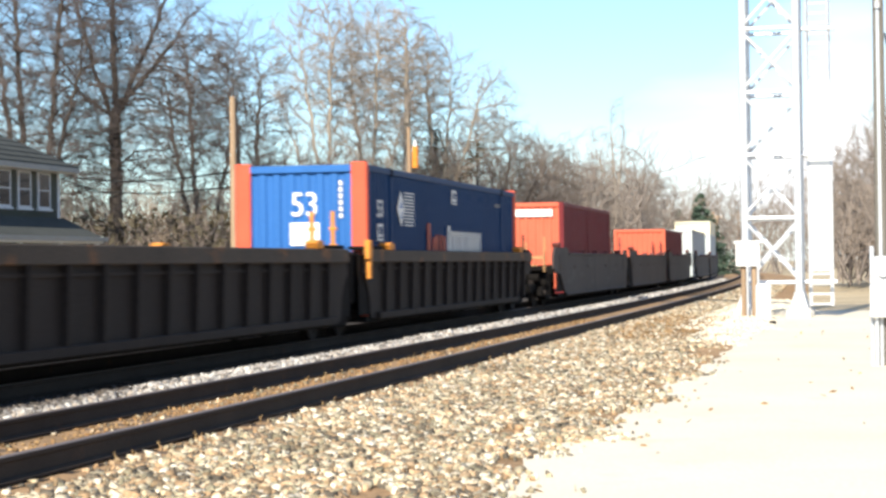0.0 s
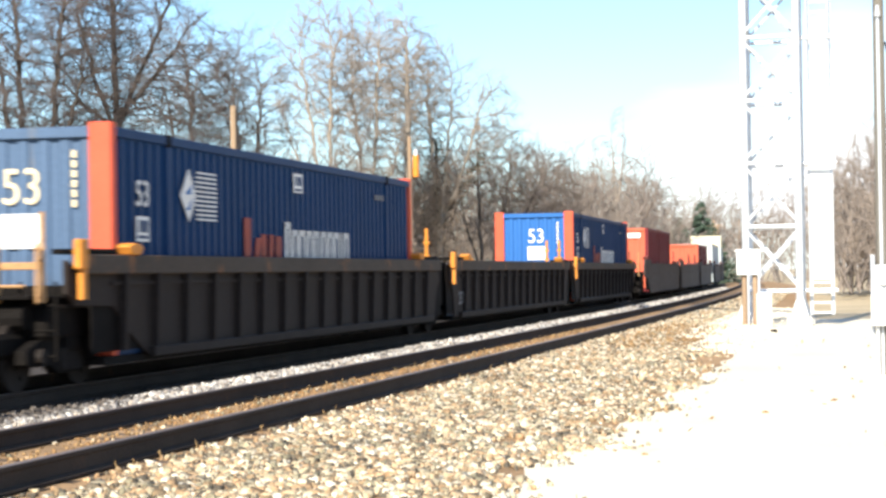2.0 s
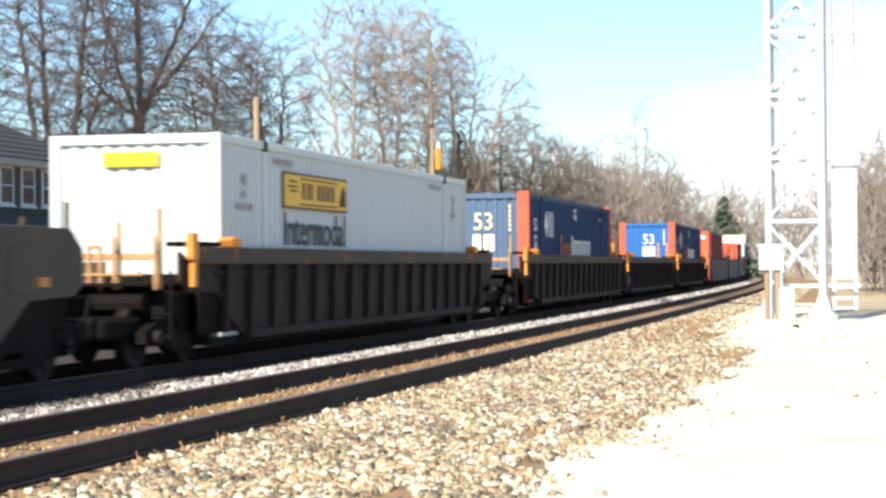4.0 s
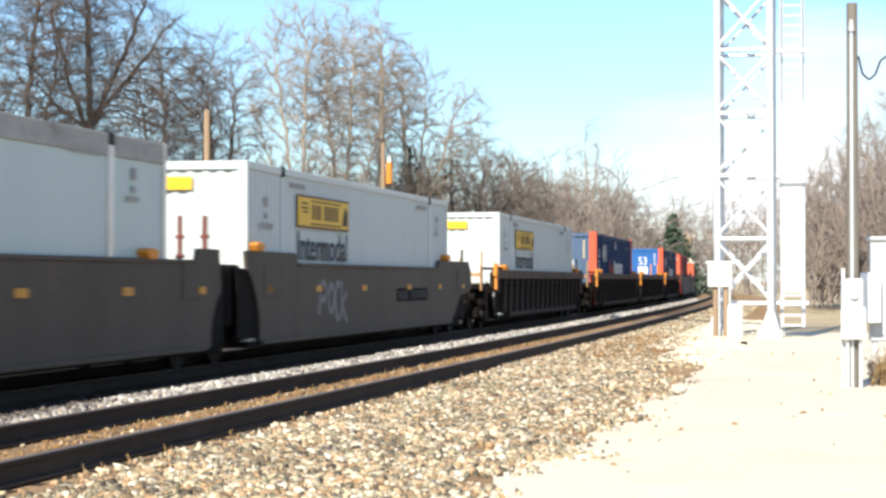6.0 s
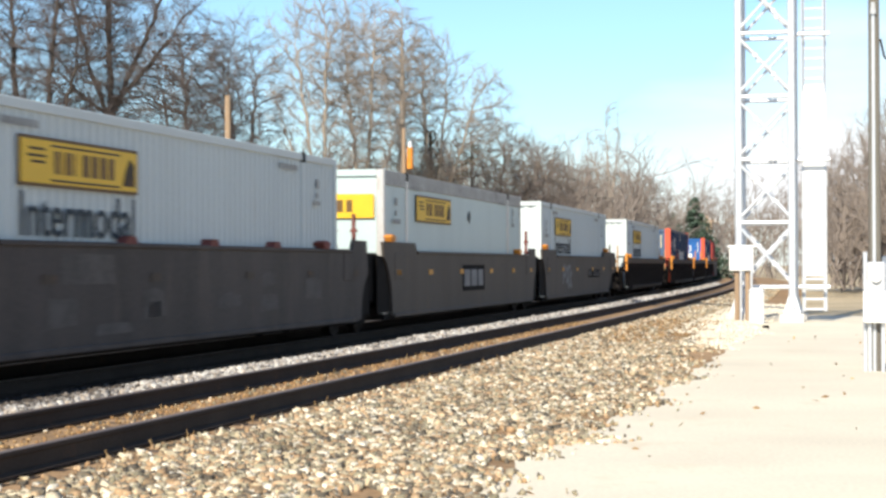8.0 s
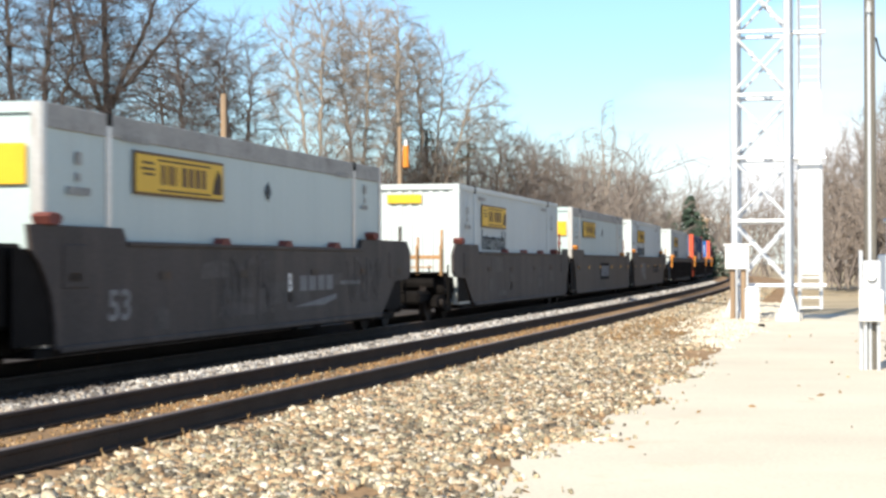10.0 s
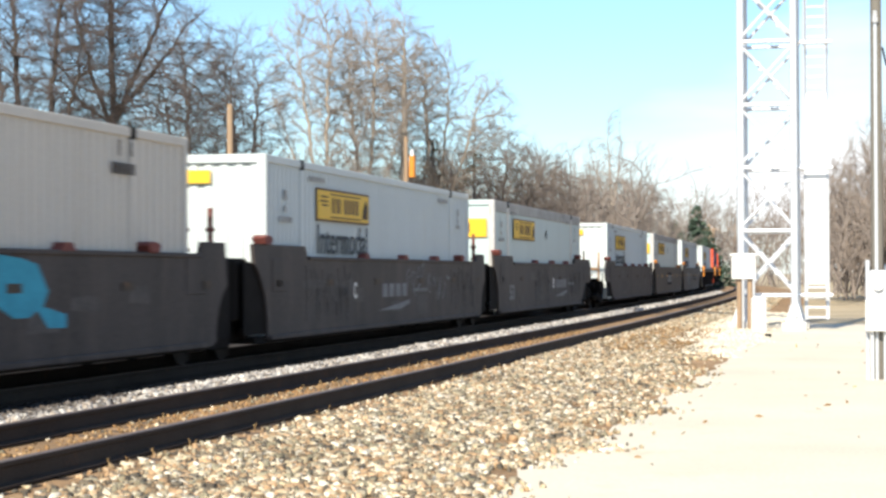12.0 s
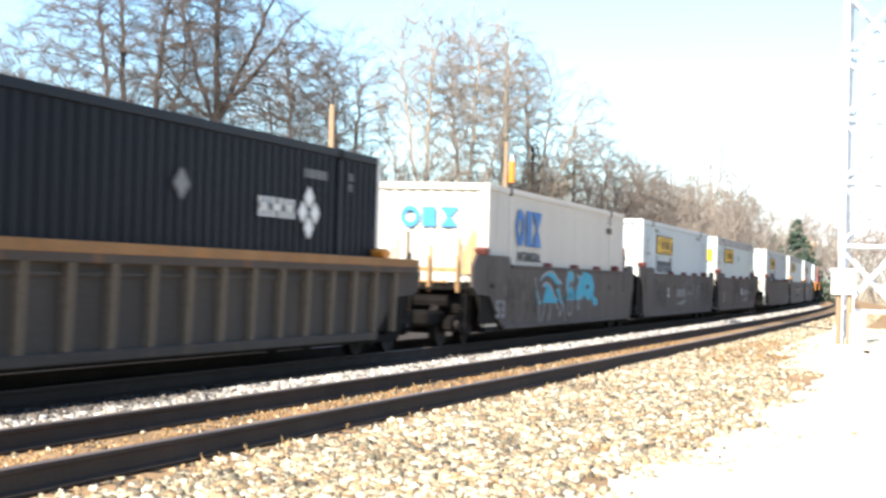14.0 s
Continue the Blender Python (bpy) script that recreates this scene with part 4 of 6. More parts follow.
def blue_box(end):
    # end is a lighter blue with the sunlight painted in
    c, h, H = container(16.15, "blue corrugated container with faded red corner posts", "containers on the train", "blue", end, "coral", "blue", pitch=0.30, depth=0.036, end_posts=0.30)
    text("number", "53", 0.44, 0.34, (-h + 0.83, -1.302, 2.26 - BASE), SIDE, "paper", c, "white number", 0.006)
    part("placard", blk(-h + 0.82, -h + 1.26, -1.306, -1.30, 1.80 - BASE, 2.13 - BASE), "paper", c, "white placard")
    shapes("placard_bars", [rect(-h + 0.9, 1.92 - BASE, 0.06, 0.16), rect(-h + 1.0, 1.92 - BASE, 0.2, 0.16), rect(-h + 0.88, 1.84 - BASE, 0.32, 0.04)], (0, -1.306, 0), SIDE, "blue", c)
    lz = 2.46 - BASE
    shapes("diamond_badge", [[(-h + 2.45, lz), (-h + 2.8, lz + 0.38), (-h + 3.08, lz), (-h + 2.8, lz - 0.36)]], (0, -1.302, 0), SIDE, "paper", c, "white diamond badge")
    shapes("badge_bars", [[(-h + 2.62, lz + 0.02), (-h + 2.92, lz + 0.16), (-h + 2.84, lz + 0.02)], [(-h + 2.66, lz - 0.2), (-h + 2.94, lz - 0.03), (-h + 2.8, lz - 0.2)]], (0, -1.309, 0), SIDE, "brandblue", c)
    shapes("speed_lines", [rect(-h + 2.98 + 0.06 * abs(5 - i) * 0.4, lz + 0.33 - 0.066 * i, 1.0 - 0.03 * abs(5 - i), 0.026) for i in range(11)], (0, -1.302, 0), SIDE, "paper", c)
    part("tag", blk(-h + 7.78, -h + 8.30, -1.306, -1.30, 2.70 - BASE, 3.02 - BASE), "paper", c)
    shapes("tag_bars", [rect(-h + 7.86, 2.82 - BASE, 0.07, 0.15), rect(-h + 8.0, 2.82 - BASE, 0.22, 0.15), rect(-h + 7.86, 2.73 - BASE, 0.36, 0.04)], (0, -1.306, 0), SIDE, "blue", c)
    z = 1.62 - BASE
    shapes("faded_brand_mark", [rect(-h + 5.2, z, 0.32, 0.60), rect(-h + 5.68, z, 0.26, 0.30, 0.1), rect(-h + 6.05, z, 0.24, 0.36), rect(-h + 6.42, z, 0.2, 0.36, 0.05), rect(-h + 6.78, z, 0.3, 0.34)], (0, -1.302, 0), SIDE, "brandred", c, "faded red brand shapes")
    for xa, w, tall in ((7.28, 0.30, 0.58), (7.66, 0.34, 0.46), (8.06, 0.36, 0.46), (8.5, 0.34, 0.46), (8.92, 0.32, 0.46), (9.36, 0.34, 0.46), (9.78, 0.32, 0.46), (10.18, 0.36, 0.46), (10.62, 0.10, 0.46), (10.82, 0.34, 0.46)):
        shapes("brand_shape", [rect(-h + xa, z, 0.11, tall), rect(-h + xa + w - 0.09, z, 0.09, tall), rect(-h + xa, z + tall - 0.10, w, 0.10)], (0, -1.302, 0), SIDE, "paper", c)
    shapes("stencil", [rect(h - 3.05 + 0.12 * i, 2.76 - BASE, 0.08, 0.10) for i in range(6)], (0, -1.302, 0), SIDE, "spray", c)
    # rear end
    text("number", "53", 0.50, 0.46, (-h + 0.045, 0.19, 2.28 - BASE), END, "creampaint" if end == "bluegrey" else "paper", c, "cream number", 0.004)
    part("placard", blk(-h + 0.035, -h + 0.048, -0.36, 0.22, 1.72 - BASE, 2.16 - BASE), "paper", c, "white placard")
    shapes("code_stencil", [rect(0.755, 2.86 - 0.125 * i - BASE, 0.06, 0.09) for i in range(6)], (-h + 0.045, 0, 0), END, "creampaint" if end == "bluegrey" else "paper", c)
    return c


def cream_box():
    c, h, H = container(16.15, "weathered cream corrugated container with large blue shapes", "containers on the train", "cream", "cream", "cream", "cream", pitch=0.24, depth=0.03, inset=2.0)
    z, x = 2.05 - BASE, -h + 2.5
    shapes("brand_shape", ring(x + 0.42, z + 0.39, 0.30, 0.30, 0.22), (0, -1.302, 0), SIDE, "brandblue", c, "large blue brand shape")
    shapes("brand_shape", [rect(x + 1.0, z, 0.58, 0.30, 0.0), rect(x + 1.04, z + 0.30, 0.50, 0.16), rect(x + 1.0, z + 0.46, 0.58, 0.32)], (0, -1.302, 0), SIDE, "brandblue", c, "large blue brand shape")
    shapes("brand_shape", [[(x + 1.68, z), (x + 2.60, z), (x + 2.22, z + 0.39), (x + 2.60, z + 0.78), (x + 1.68, z + 0.78), (x + 2.06, z + 0.39)]], (0, -1.302, 0), SIDE, "brandblue", c, "large blue brand shape")
    text("lettering", "INTERMODAL", 2.35, 0.21, (-h + 2.72, -1.302, 1.72 - BASE), SIDE, "ink", c, "thin dark lettering")
    shapes("stencil", [rect(h - 2.7 + 0.13 * i, 2.62 - BASE, 0.09, 0.15) for i in range(6)] + [rect(h - 2.5, 2.86 - BASE, 0.05, 0.2), rect(h - 2.1, 2.86 - BASE, 0.05, 0.2)], (0, -1.302, 0), SIDE, "smooth", c)
    ex, ez = -0.52, 2.36 - BASE
    shapes("end_brand_shape", ring(ex + 0.18, ez + 0.2, 0.16, 0.17, 0.10), (-h - 0.002, 0, 0), END, "paleblue", c, "blue brand shape on the end")
    shapes("end_brand_shape", [rect(ex + 0.44, ez, 0.28, 0.4)], (-h - 0.002, 0, 0), END, "paleblue", c)
    shapes("end_brand_shape", [[(ex + 0.8, ez), (ex + 1.2, ez), (ex + 1.04, ez + 0.2), (ex + 1.2, ez + 0.4), (ex + 0.8, ez + 0.4), (ex + 0.96, ez + 0.2)]], (-h - 0.002, 0, 0), END, "paleblue", c)
    rr = random.Random(3)
    shapes("rust_stain", [rect(0.72 + 0.05 * i, 1.4 - BASE + 0.02 * rr.random(), 0.016 + 0.03 * rr.random(), 0.45 + 0.6 * rr.random()) for i in range(7)] + [rect(-0.62, 1.5 - BASE, 0.03, 0.65)], (-h - 0.002, 0, 0), END, "ruststain", c, "rust streaks down the end")
    return c


def navy_box():
    c, h, H = container(16.15, "dark navy corrugated container with white diamond marks", "containers on the train", "navy", "navy", "alu", "navy", pitch=0.30, depth=0.036, inset=2.0)
    shapes("diamond", [[(-h + 7.85, 2.4 - BASE), (-h + 8.08, 2.6 - BASE), (-h + 8.32, 2.4 - BASE), (-h + 8.08, 2.19 - BASE)]], (0, -1.302, 0), SIDE, "spray", c, "pale diamond")
    z = 2.10 - BASE
    for xa, w in ((10.72, 0.36), (11.2, 0.40), (11.72, 0.36)):
        shapes("brand_shape", [rect(-h + xa, z, 0.12, 0.28), rect(-h + xa + w - 0.12, z, 0.12, 0.28), rect(-h + xa, z + 0.1, w, 0.09)], (0, -1.302, 0), SIDE, "paper", c)
    k, zz = -h + 12.72, z + 0.12
    dia = [[(k + a - 0.2, zz + b), (k + a, zz + b + 0.17), (k + a + 0.2, zz + b), (k + a, zz + b - 0.17)] for a, b in ((-0.26, 0), (0.26, 0), (0, 0.22), (0, -0.22))]
    for d in dia:
        shapes("diamond", [d], (0, -1.302, 0), SIDE, "paper", c, "white diamond")
    shapes("stencil", [rect(-h + 12.5 + 0.17 * i, 2.73 - BASE, 0.11, 0.13) for i in range(6)] + [rect(-h + 14.55, 2.78 - BASE, 0.12, 0.12), rect(-h + 14.55, 2.62 - BASE, 0.1, 0.12)], (0, -1.302, 0), SIDE, "spray", c)
    return c


def plain_box(length, label, side, end, post, seams=(), inset=0, height=2.896):
    return container(length, label, "containers on the train", side, end, post, side, pitch=0.3, inset=inset, seams=seams, height=height)[0]


# ---- trees ----
def grow(starts, dirs, lengths, radii, plan, seed):
    """Branch lines, level by level. plan: (steps, wander, lift, children, reach, thin, low) for each level."""
    r = np.random.default_rng(seed)
    P, D, L, R = np.array(starts, float), np.array(dirs, float), np.array(lengths, float), np.array(radii, float)
    out = []
    for steps, wander, lift, kids, reach, thin, low, open_ in plan:
        n = len(P)
        pts, ds = [P], [D]
        p, d = P, D
        for i in range(steps):
            d = d + r.normal(0, wander, (n, 3)) + np.array([0, 0, lift])
            d = d / np.linalg.norm(d, axis=1, keepdims=True)
            p = p + d * (L / steps)[:, None]
            pts.append(p)
            ds.append(d)
        pts, ds = np.stack(pts, 1), np.stack(ds, 1)
        taper = np.linspace(1, 0.35, steps + 1)
        rad = R[:, None] * taper[None]
        out.append((pts[:, :-1].reshape(-1, 3), pts[:, 1:].reshape(-1, 3), rad[:, :-1].ravel(), rad[:, 1:].ravel()))
        if not kids:
            break
        t = np.clip(low + (1 - low) * (np.arange(kids)[None] + r.uniform(0, 1, (n, kids))) / kids, 0, 0.999)
        k = t * steps
        i = k.astype(int)
        a = np.arange(n)[:, None]
        frac = (k - i)[..., None]
        P2 = pts[a, i] * (1 - frac) + pts[a, i + 1] * frac
        base = ds[a, i + 1]
        side = np.cross(base, r.normal(0, 1, base.shape))
        side /= np.linalg.norm(side, axis=-1, keepdims=True) + 1e-9
        ang = np.radians(r.normal(open_, 12, (n, kids)))[..., None]
        D2 = base * np.cos(ang) + side * np.sin(ang)
        L2 = L[:, None] * reach * r.uniform(0.6, 1.25, (n, kids)) * (1.05 - 0.35 * t)
        R2 = np.minimum(R[:, None] * thin, rad[a, i] * 0.8)
        P, D, L, R = P2.reshape(-1, 3), D2.reshape(-1, 3), L2.ravel(), R2.ravel()
    return out


def tubes(name, segs, sides, material, parent, thinnest=0.0, label="", kind="", tips=False):
    """One mesh of tapered round branches; the last level ends in points."""
    last = segs[-1] if tips else None
    segs = segs[:-1] if tips else segs
    p, q, a, b = (np.concatenate([s[i] for s in segs]) for i in range(4))
    a, b = np.maximum(a, thinnest), np.maximum(b, thinnest)
    d = q - p
    d /= np.linalg.norm(d, axis=1, keepdims=True) + 1e-9
    ref = np.where(np.abs(d[:, 2:3]) > 0.9, np.array([[1.0, 0, 0]]), np.array([[0, 0, 1.0]]))
    u = np.cross(d, ref)
    u /= np.linalg.norm(u, axis=1, keepdims=True)
    w = np.cross(d, u)
    t = np.arange(sides) * 2 * math.pi / sides
    off = u[:, None] * np.cos(t)[None, :, None] + w[:, None] * np.sin(t)[None, :, None]
    v = np.stack([p[:, None] + off * a[:, None, None], q[:, None] + off * b[:, None, None]], 1).reshape(-1, 3)
    k = np.arange(sides)
    quad = np.stack([k, (k + 1) % sides, sides + (k + 1) % sides, sides + k], 1)
    f = (quad[None] + 2 * sides * np.arange(len(p))[:, None, None]).reshape(-1).astype(np.int32)
    starts = np.arange(0, len(f), 4, dtype=np.int32)
    if tips:
        p, q, a, _ = last
        d = (q - p) / (np.linalg.norm(q - p, axis=1, keepdims=True) + 1e-9)
        u = np.cross(d, np.array([[0.31, 0.17, 0.93]]))
        u /= np.linalg.norm(u, axis=1, keepdims=True) + 1e-9
        w = np.cross(d, u)
        t = np.arange(3) * 2 * math.pi / 3
        off = u[:, None] * np.cos(t)[None, :, None] + w[:, None] * np.sin(t)[None, :, None]
        v2 = np.concatenate([p[:, None] + off * np.maximum(a, thinnest)[:, None, None], q[:, None]], 1).reshape(-1, 3)
        f2 = (np.array([[0, 1, 3], [1, 2, 3], [2, 0, 3]])[None] + 4 * np.arange(len(p))[:, None, None] + len(v)).reshape(-1).astype(np.int32)
        starts = np.concatenate([starts, len(f) + np.arange(0, len(f2), 3, dtype=np.int32)]).astype(np.int32)
        v, f = np.concatenate([v, v2]), np.concatenate([f, f2])
    me = bpy.data.meshes.new(name)
    me.vertices.add(len(v))
    me.vertices.foreach_set("co", v.ravel())
    me.loops.add(len(f))
    me.loops.foreach_set("vertex_index", f)
    me.polygons.add(len(starts))
    me.polygons.foreach_set("loop_start", starts)
    me.polygons.foreach_set("use_smooth", np.ones(len(starts), bool))
    me.update(calc_edges=True)
    me.materials.append(M[material])
    ob = new(name, me)
    ob.parent = parent
    return tagged(ob, label, kind=kind)


def colonise(aims, start, parent, step, reach, kill, inertia, lift, seed):
    """Branches that grow towards the aims that fill a crown; gives nodes and their parents."""
    r = np.random.default_rng(seed)
    pos, par = [np.array(p, float) for p in start], list(parent)
    way = [np.array([0, 0, 1.0]) if q < 0 else (pos[i] - pos[q]) / np.linalg.norm(pos[i] - pos[q]) for i, q in enumerate(par)]
    kids = [0] * len(pos)
    d = np.linalg.norm(aims[:, None] - np.array(pos)[None], axis=2)
    near, dist = d.argmin(1), d.min(1)
    alive = np.ones(len(aims), bool)
    for _ in range(110):
        on = np.nonzero(alive & (dist < reach))[0]
        if not len(on):
            break
        pull = aims[on] - np.array(pos)[near[on]]
        pull /= np.linalg.norm(pull, axis=1, keepdims=True) + 1e-9
        who, back = np.unique(near[on], return_inverse=True)
        total = np.zeros((len(who), 3))
        np.add.at(total, back, pull)
        total /= np.linalg.norm(total, axis=1, keepdims=True) + 1e-9
        first = len(pos)
        for k, (i, w) in enumerate(zip(who, total)):
            if kids[i] >= 4:
                alive[on[back == k]] = False
                continue
            v = w + (inertia if kids[i] == 0 else 0.15) * way[i] + r.normal(0, 0.05, 3)
            v[2] += lift
            v /= np.linalg.norm(v)
            kids[i] += 1
            kids.append(0)
            pos.append(pos[i] + v * step)
            par.append(int(i))
            way.append(v)
        if len(pos) == first:
            continue
        fresh = np.array(pos[first:])
        d = np.linalg.norm(aims[:, None] - fresh[None], axis=2)
        closer = d.min(1) < dist
        near[closer], dist[closer] = d.argmin(1)[closer] + first, d.min(1)[closer]
        alive &= dist > kill
    return np.array(pos), np.array(par)


def bare_tree(seed, height, at, label, crowns, bark="bark", twig="twig", girth=0.25, fork=0.3, leaders=(), fine=0.0095, density=9.0, twigs=5, long=0.75, step=0.34, lift=0.03):
    """crowns: ellipsoids (x, y, z, radius across, radius up) over the foot of the tree; x away, y to the left."""
    tree = thing("bare_tree", label, "tree", "bare trees behind the train", pose(*at))
    r = np.random.default_rng(seed)
    aims = []
    for cx, cy, cz, ra, rz in crowns:
        n = int(density * 4.19 * ra * ra * rz)
        v = r.normal(0, 1, (n, 3))
        v /= np.linalg.norm(v, axis=1, keepdims=True)
        v *= r.uniform(0, 1, (n, 1)) ** 0.42
        aims.append(v * np.array([ra, ra, rz]) + np.array([cx, cy, cz]))
    aims = np.concatenate(aims)
    aims = aims[aims[:, 2] > 0.9]
    count = max(3, int(height * fork / step))
    sway = np.cumsum(r.normal(0, 0.012, (count, 2)), axis=0)
    start = [(sway[i][0], sway[i][1], -0.3 + (height * fork + 0.3) * i / (count - 1)) for i in range(count)]
    chain = [-1] + list(range(count - 1))
    # main limbs that fan out of the fork and bend upwards
    for k, (away, left, top) in enumerate(leaders):
        foot = count - 1 - k % 3
        a, b = Vector(start[foot]), Vector((away, left, top))
        mid = Vector((a.x + 0.62 * (b.x - a.x), a.y + 0.62 * (b.y - a.y), a.z + 0.48 * (b.z - a.z)))
        n, last = max(3, int((b - a).length / step)), foot
        for i in range(1, n + 1):
            u = i / n
            p = a * (1 - u) ** 2 + mid * (2 * u * (1 - u)) + b * u * u
            start.append((p.x + r.normal(0, 0.03), p.y + r.normal(0, 0.03), p.z))
            chain.append(last)
            last = len(start) - 1
    pos, par = colonise(aims, start, chain, step, 6.0, 0.45, 1.1, lift, seed)
    n = len(pos)
    tips = np.ones(n, bool)
    tips[par[par >= 0]] = False
    power = math.log(max(tips.sum(), 20)) / math.log(girth / fine)
    mass = np.where(tips, fine ** power, 0.0)
    for i in range(n - 1, 0, -1):
        mass[par[i]] += mass[i]
    rad = mass ** (1 / power)
    up = np.where(par < 0, 0, par)
    for _ in range(5):
        mid = np.zeros_like(pos)
        num = np.zeros(n)
        np.add.at(mid, up[1:], pos[1:])
        np.add.at(num, up[1:], 1)
        soft = ~tips & (par >= 0)
        pos[soft] = 0.5 * pos[soft] + 0.25 * pos[up[soft]] + 0.25 * (mid[soft] / np.maximum(num[soft], 1)[:, None])
    limb = (rad > fine * 2.6) & (par >= 0)
    thin = ~limb & (par >= 0)
    own = lambda m: (pos[up[m]], pos[m], np.minimum(rad[up[m]], rad[m] * 1.35), rad[m])
    tubes("trunk", [own(limb)], 6, bark, tree, 0.010)
    # two orders of fine twigs that carry on from the thin branches
    base = np.repeat(np.nonzero(thin)[0], twigs)
    d = pos[base] - pos[up[base]]
    d /= np.linalg.norm(d, axis=1, keepdims=True) + 1e-9
    d = d + r.normal(0, 0.42, d.shape) + np.array([0, 0, 0.08])
    d /= np.linalg.norm(d, axis=1, keepdims=True)
    p = pos[up[base]] + (pos[base] - pos[up[base]]) * r.uniform(0, 1, (len(base), 1))
    q = p + d * (long * r.uniform(0.5, 1.3, (len(base), 1)))
    half = p + (q - p) * r.uniform(0.25, 0.7, (len(p), 1))
    e = d + r.normal(0, 0.40, d.shape)
    e /= np.linalg.norm(e, axis=1, keepdims=True)
    tip_p, tip_q = np.concatenate([p, half]), np.concatenate([q, half + e * (long * 0.6 * r.uniform(0.5, 1.3, (len(p), 1)))])
    size = np.concatenate([np.full(len(p), fine * 0.9), np.full(len(p), fine * 0.7)])
    tubes("crown", [own(thin), (tip_p, tip_q, size, size)], 3, twig, tree, fine * 0.7, "fine bare twigs", tips=True)
    return tree


def brush(name, spots, tall, material, label, seed, thinnest=0.008, kids=(6, 5)):
    r = np.random.default_rng(seed)
    n = len(spots)
    d = np.column_stack([r.normal(0, 0.25, n), r.normal(0, 0.25, n), np.ones(n)])
    L = r.uniform(0.6, 1.2, n) * tall
    lv = grow(spots, d, L, 0.010 * L + 0.01, [(5, 0.14, 0.03, kids[0], 0.5, 0.55, 0.2, 38), (3, 0.18, 0.05, kids[1], 0.5, 0.6, 0.15, 38), (2, 0.22, 0.03, 4, 0.55, 0.7, 0.1, 38), (1, 0.25, 0, 0, 0, 0, 0, 0)], seed)
    return tagged(tubes(name, lv, 3, material, None, thinnest, tips=True), label, "brush", kind="stuff")


def blades(name, centres, size, material, parent, seed, droop=0.0, label="", kind=""):
    """Many small leaf quads."""
    r = np.random.default_rng(seed)
    n = len(centres)
    a, b = r.normal(0, 1, (n, 3)), r.normal(0, 1, (n, 3))
    a[:, 2] -= droop
    a /= np.linalg.norm(a, axis=1, keepdims=True)
    b = np.cross(a, b)
    b /= np.linalg.norm(b, axis=1, keepdims=True)
    s = size * r.uniform(0.5, 1.3, (n, 1))
    c = np.asarray(centres)
    v = np.stack([c - a * s, c - b * s * 0.4, c + a * s, c + b * s * 0.4], 1).reshape(-1, 3)
    f = np.arange(4 * n).reshape(-1, 4)
    me = bpy.data.meshes.new(name)
    me.from_pydata(v.tolist(), [], f.tolist())
    me.materials.append(M[material])
    ob = new(name, me)
    ob.parent = parent
    return tagged(ob, label, kind=kind)


def conifer(at, height, width, seed, label):
    t = thing("conifer", label, "tree", "", pose(*at))
    part("trunk", tube(bmesh.new(), (0, 0, 0), (0, 0, height * 0.96), 0.16, 0.02), "bark", t)
    r = np.random.default_rng(seed)
    pts = []
    for i in range(420):
        z = height * (0.06 + 0.94 * (1 - math.sqrt(r.uniform(0, 1))))
        reach = width * (1 - z / height) * r.uniform(0.75, 1.12) + 0.12
        a = r.uniform(0, 6.283)
        for k in np.linspace(0.2, 1, 16):
            w = reach * k
            pts.append((w * math.cos(a) + r.normal(0, 0.09), w * math.sin(a) + r.normal(0, 0.09), z - 0.28 * w + 0.12 * w * w / max(width, 1) + r.normal(0, 0.06)))
    blades("crown", pts, 0.27, "needle", t, seed, 0.5, "dark green needles")
    return t


def bearing(px, dist, z=-0.46):
    """A spot at px degrees left of the straight line and dist metres along it."""
    return (dist, dist * math.tan(radians(px)), z)


# ---- wayside things ----
ARM = (10.18, 11.5, 2.9, 16.1)


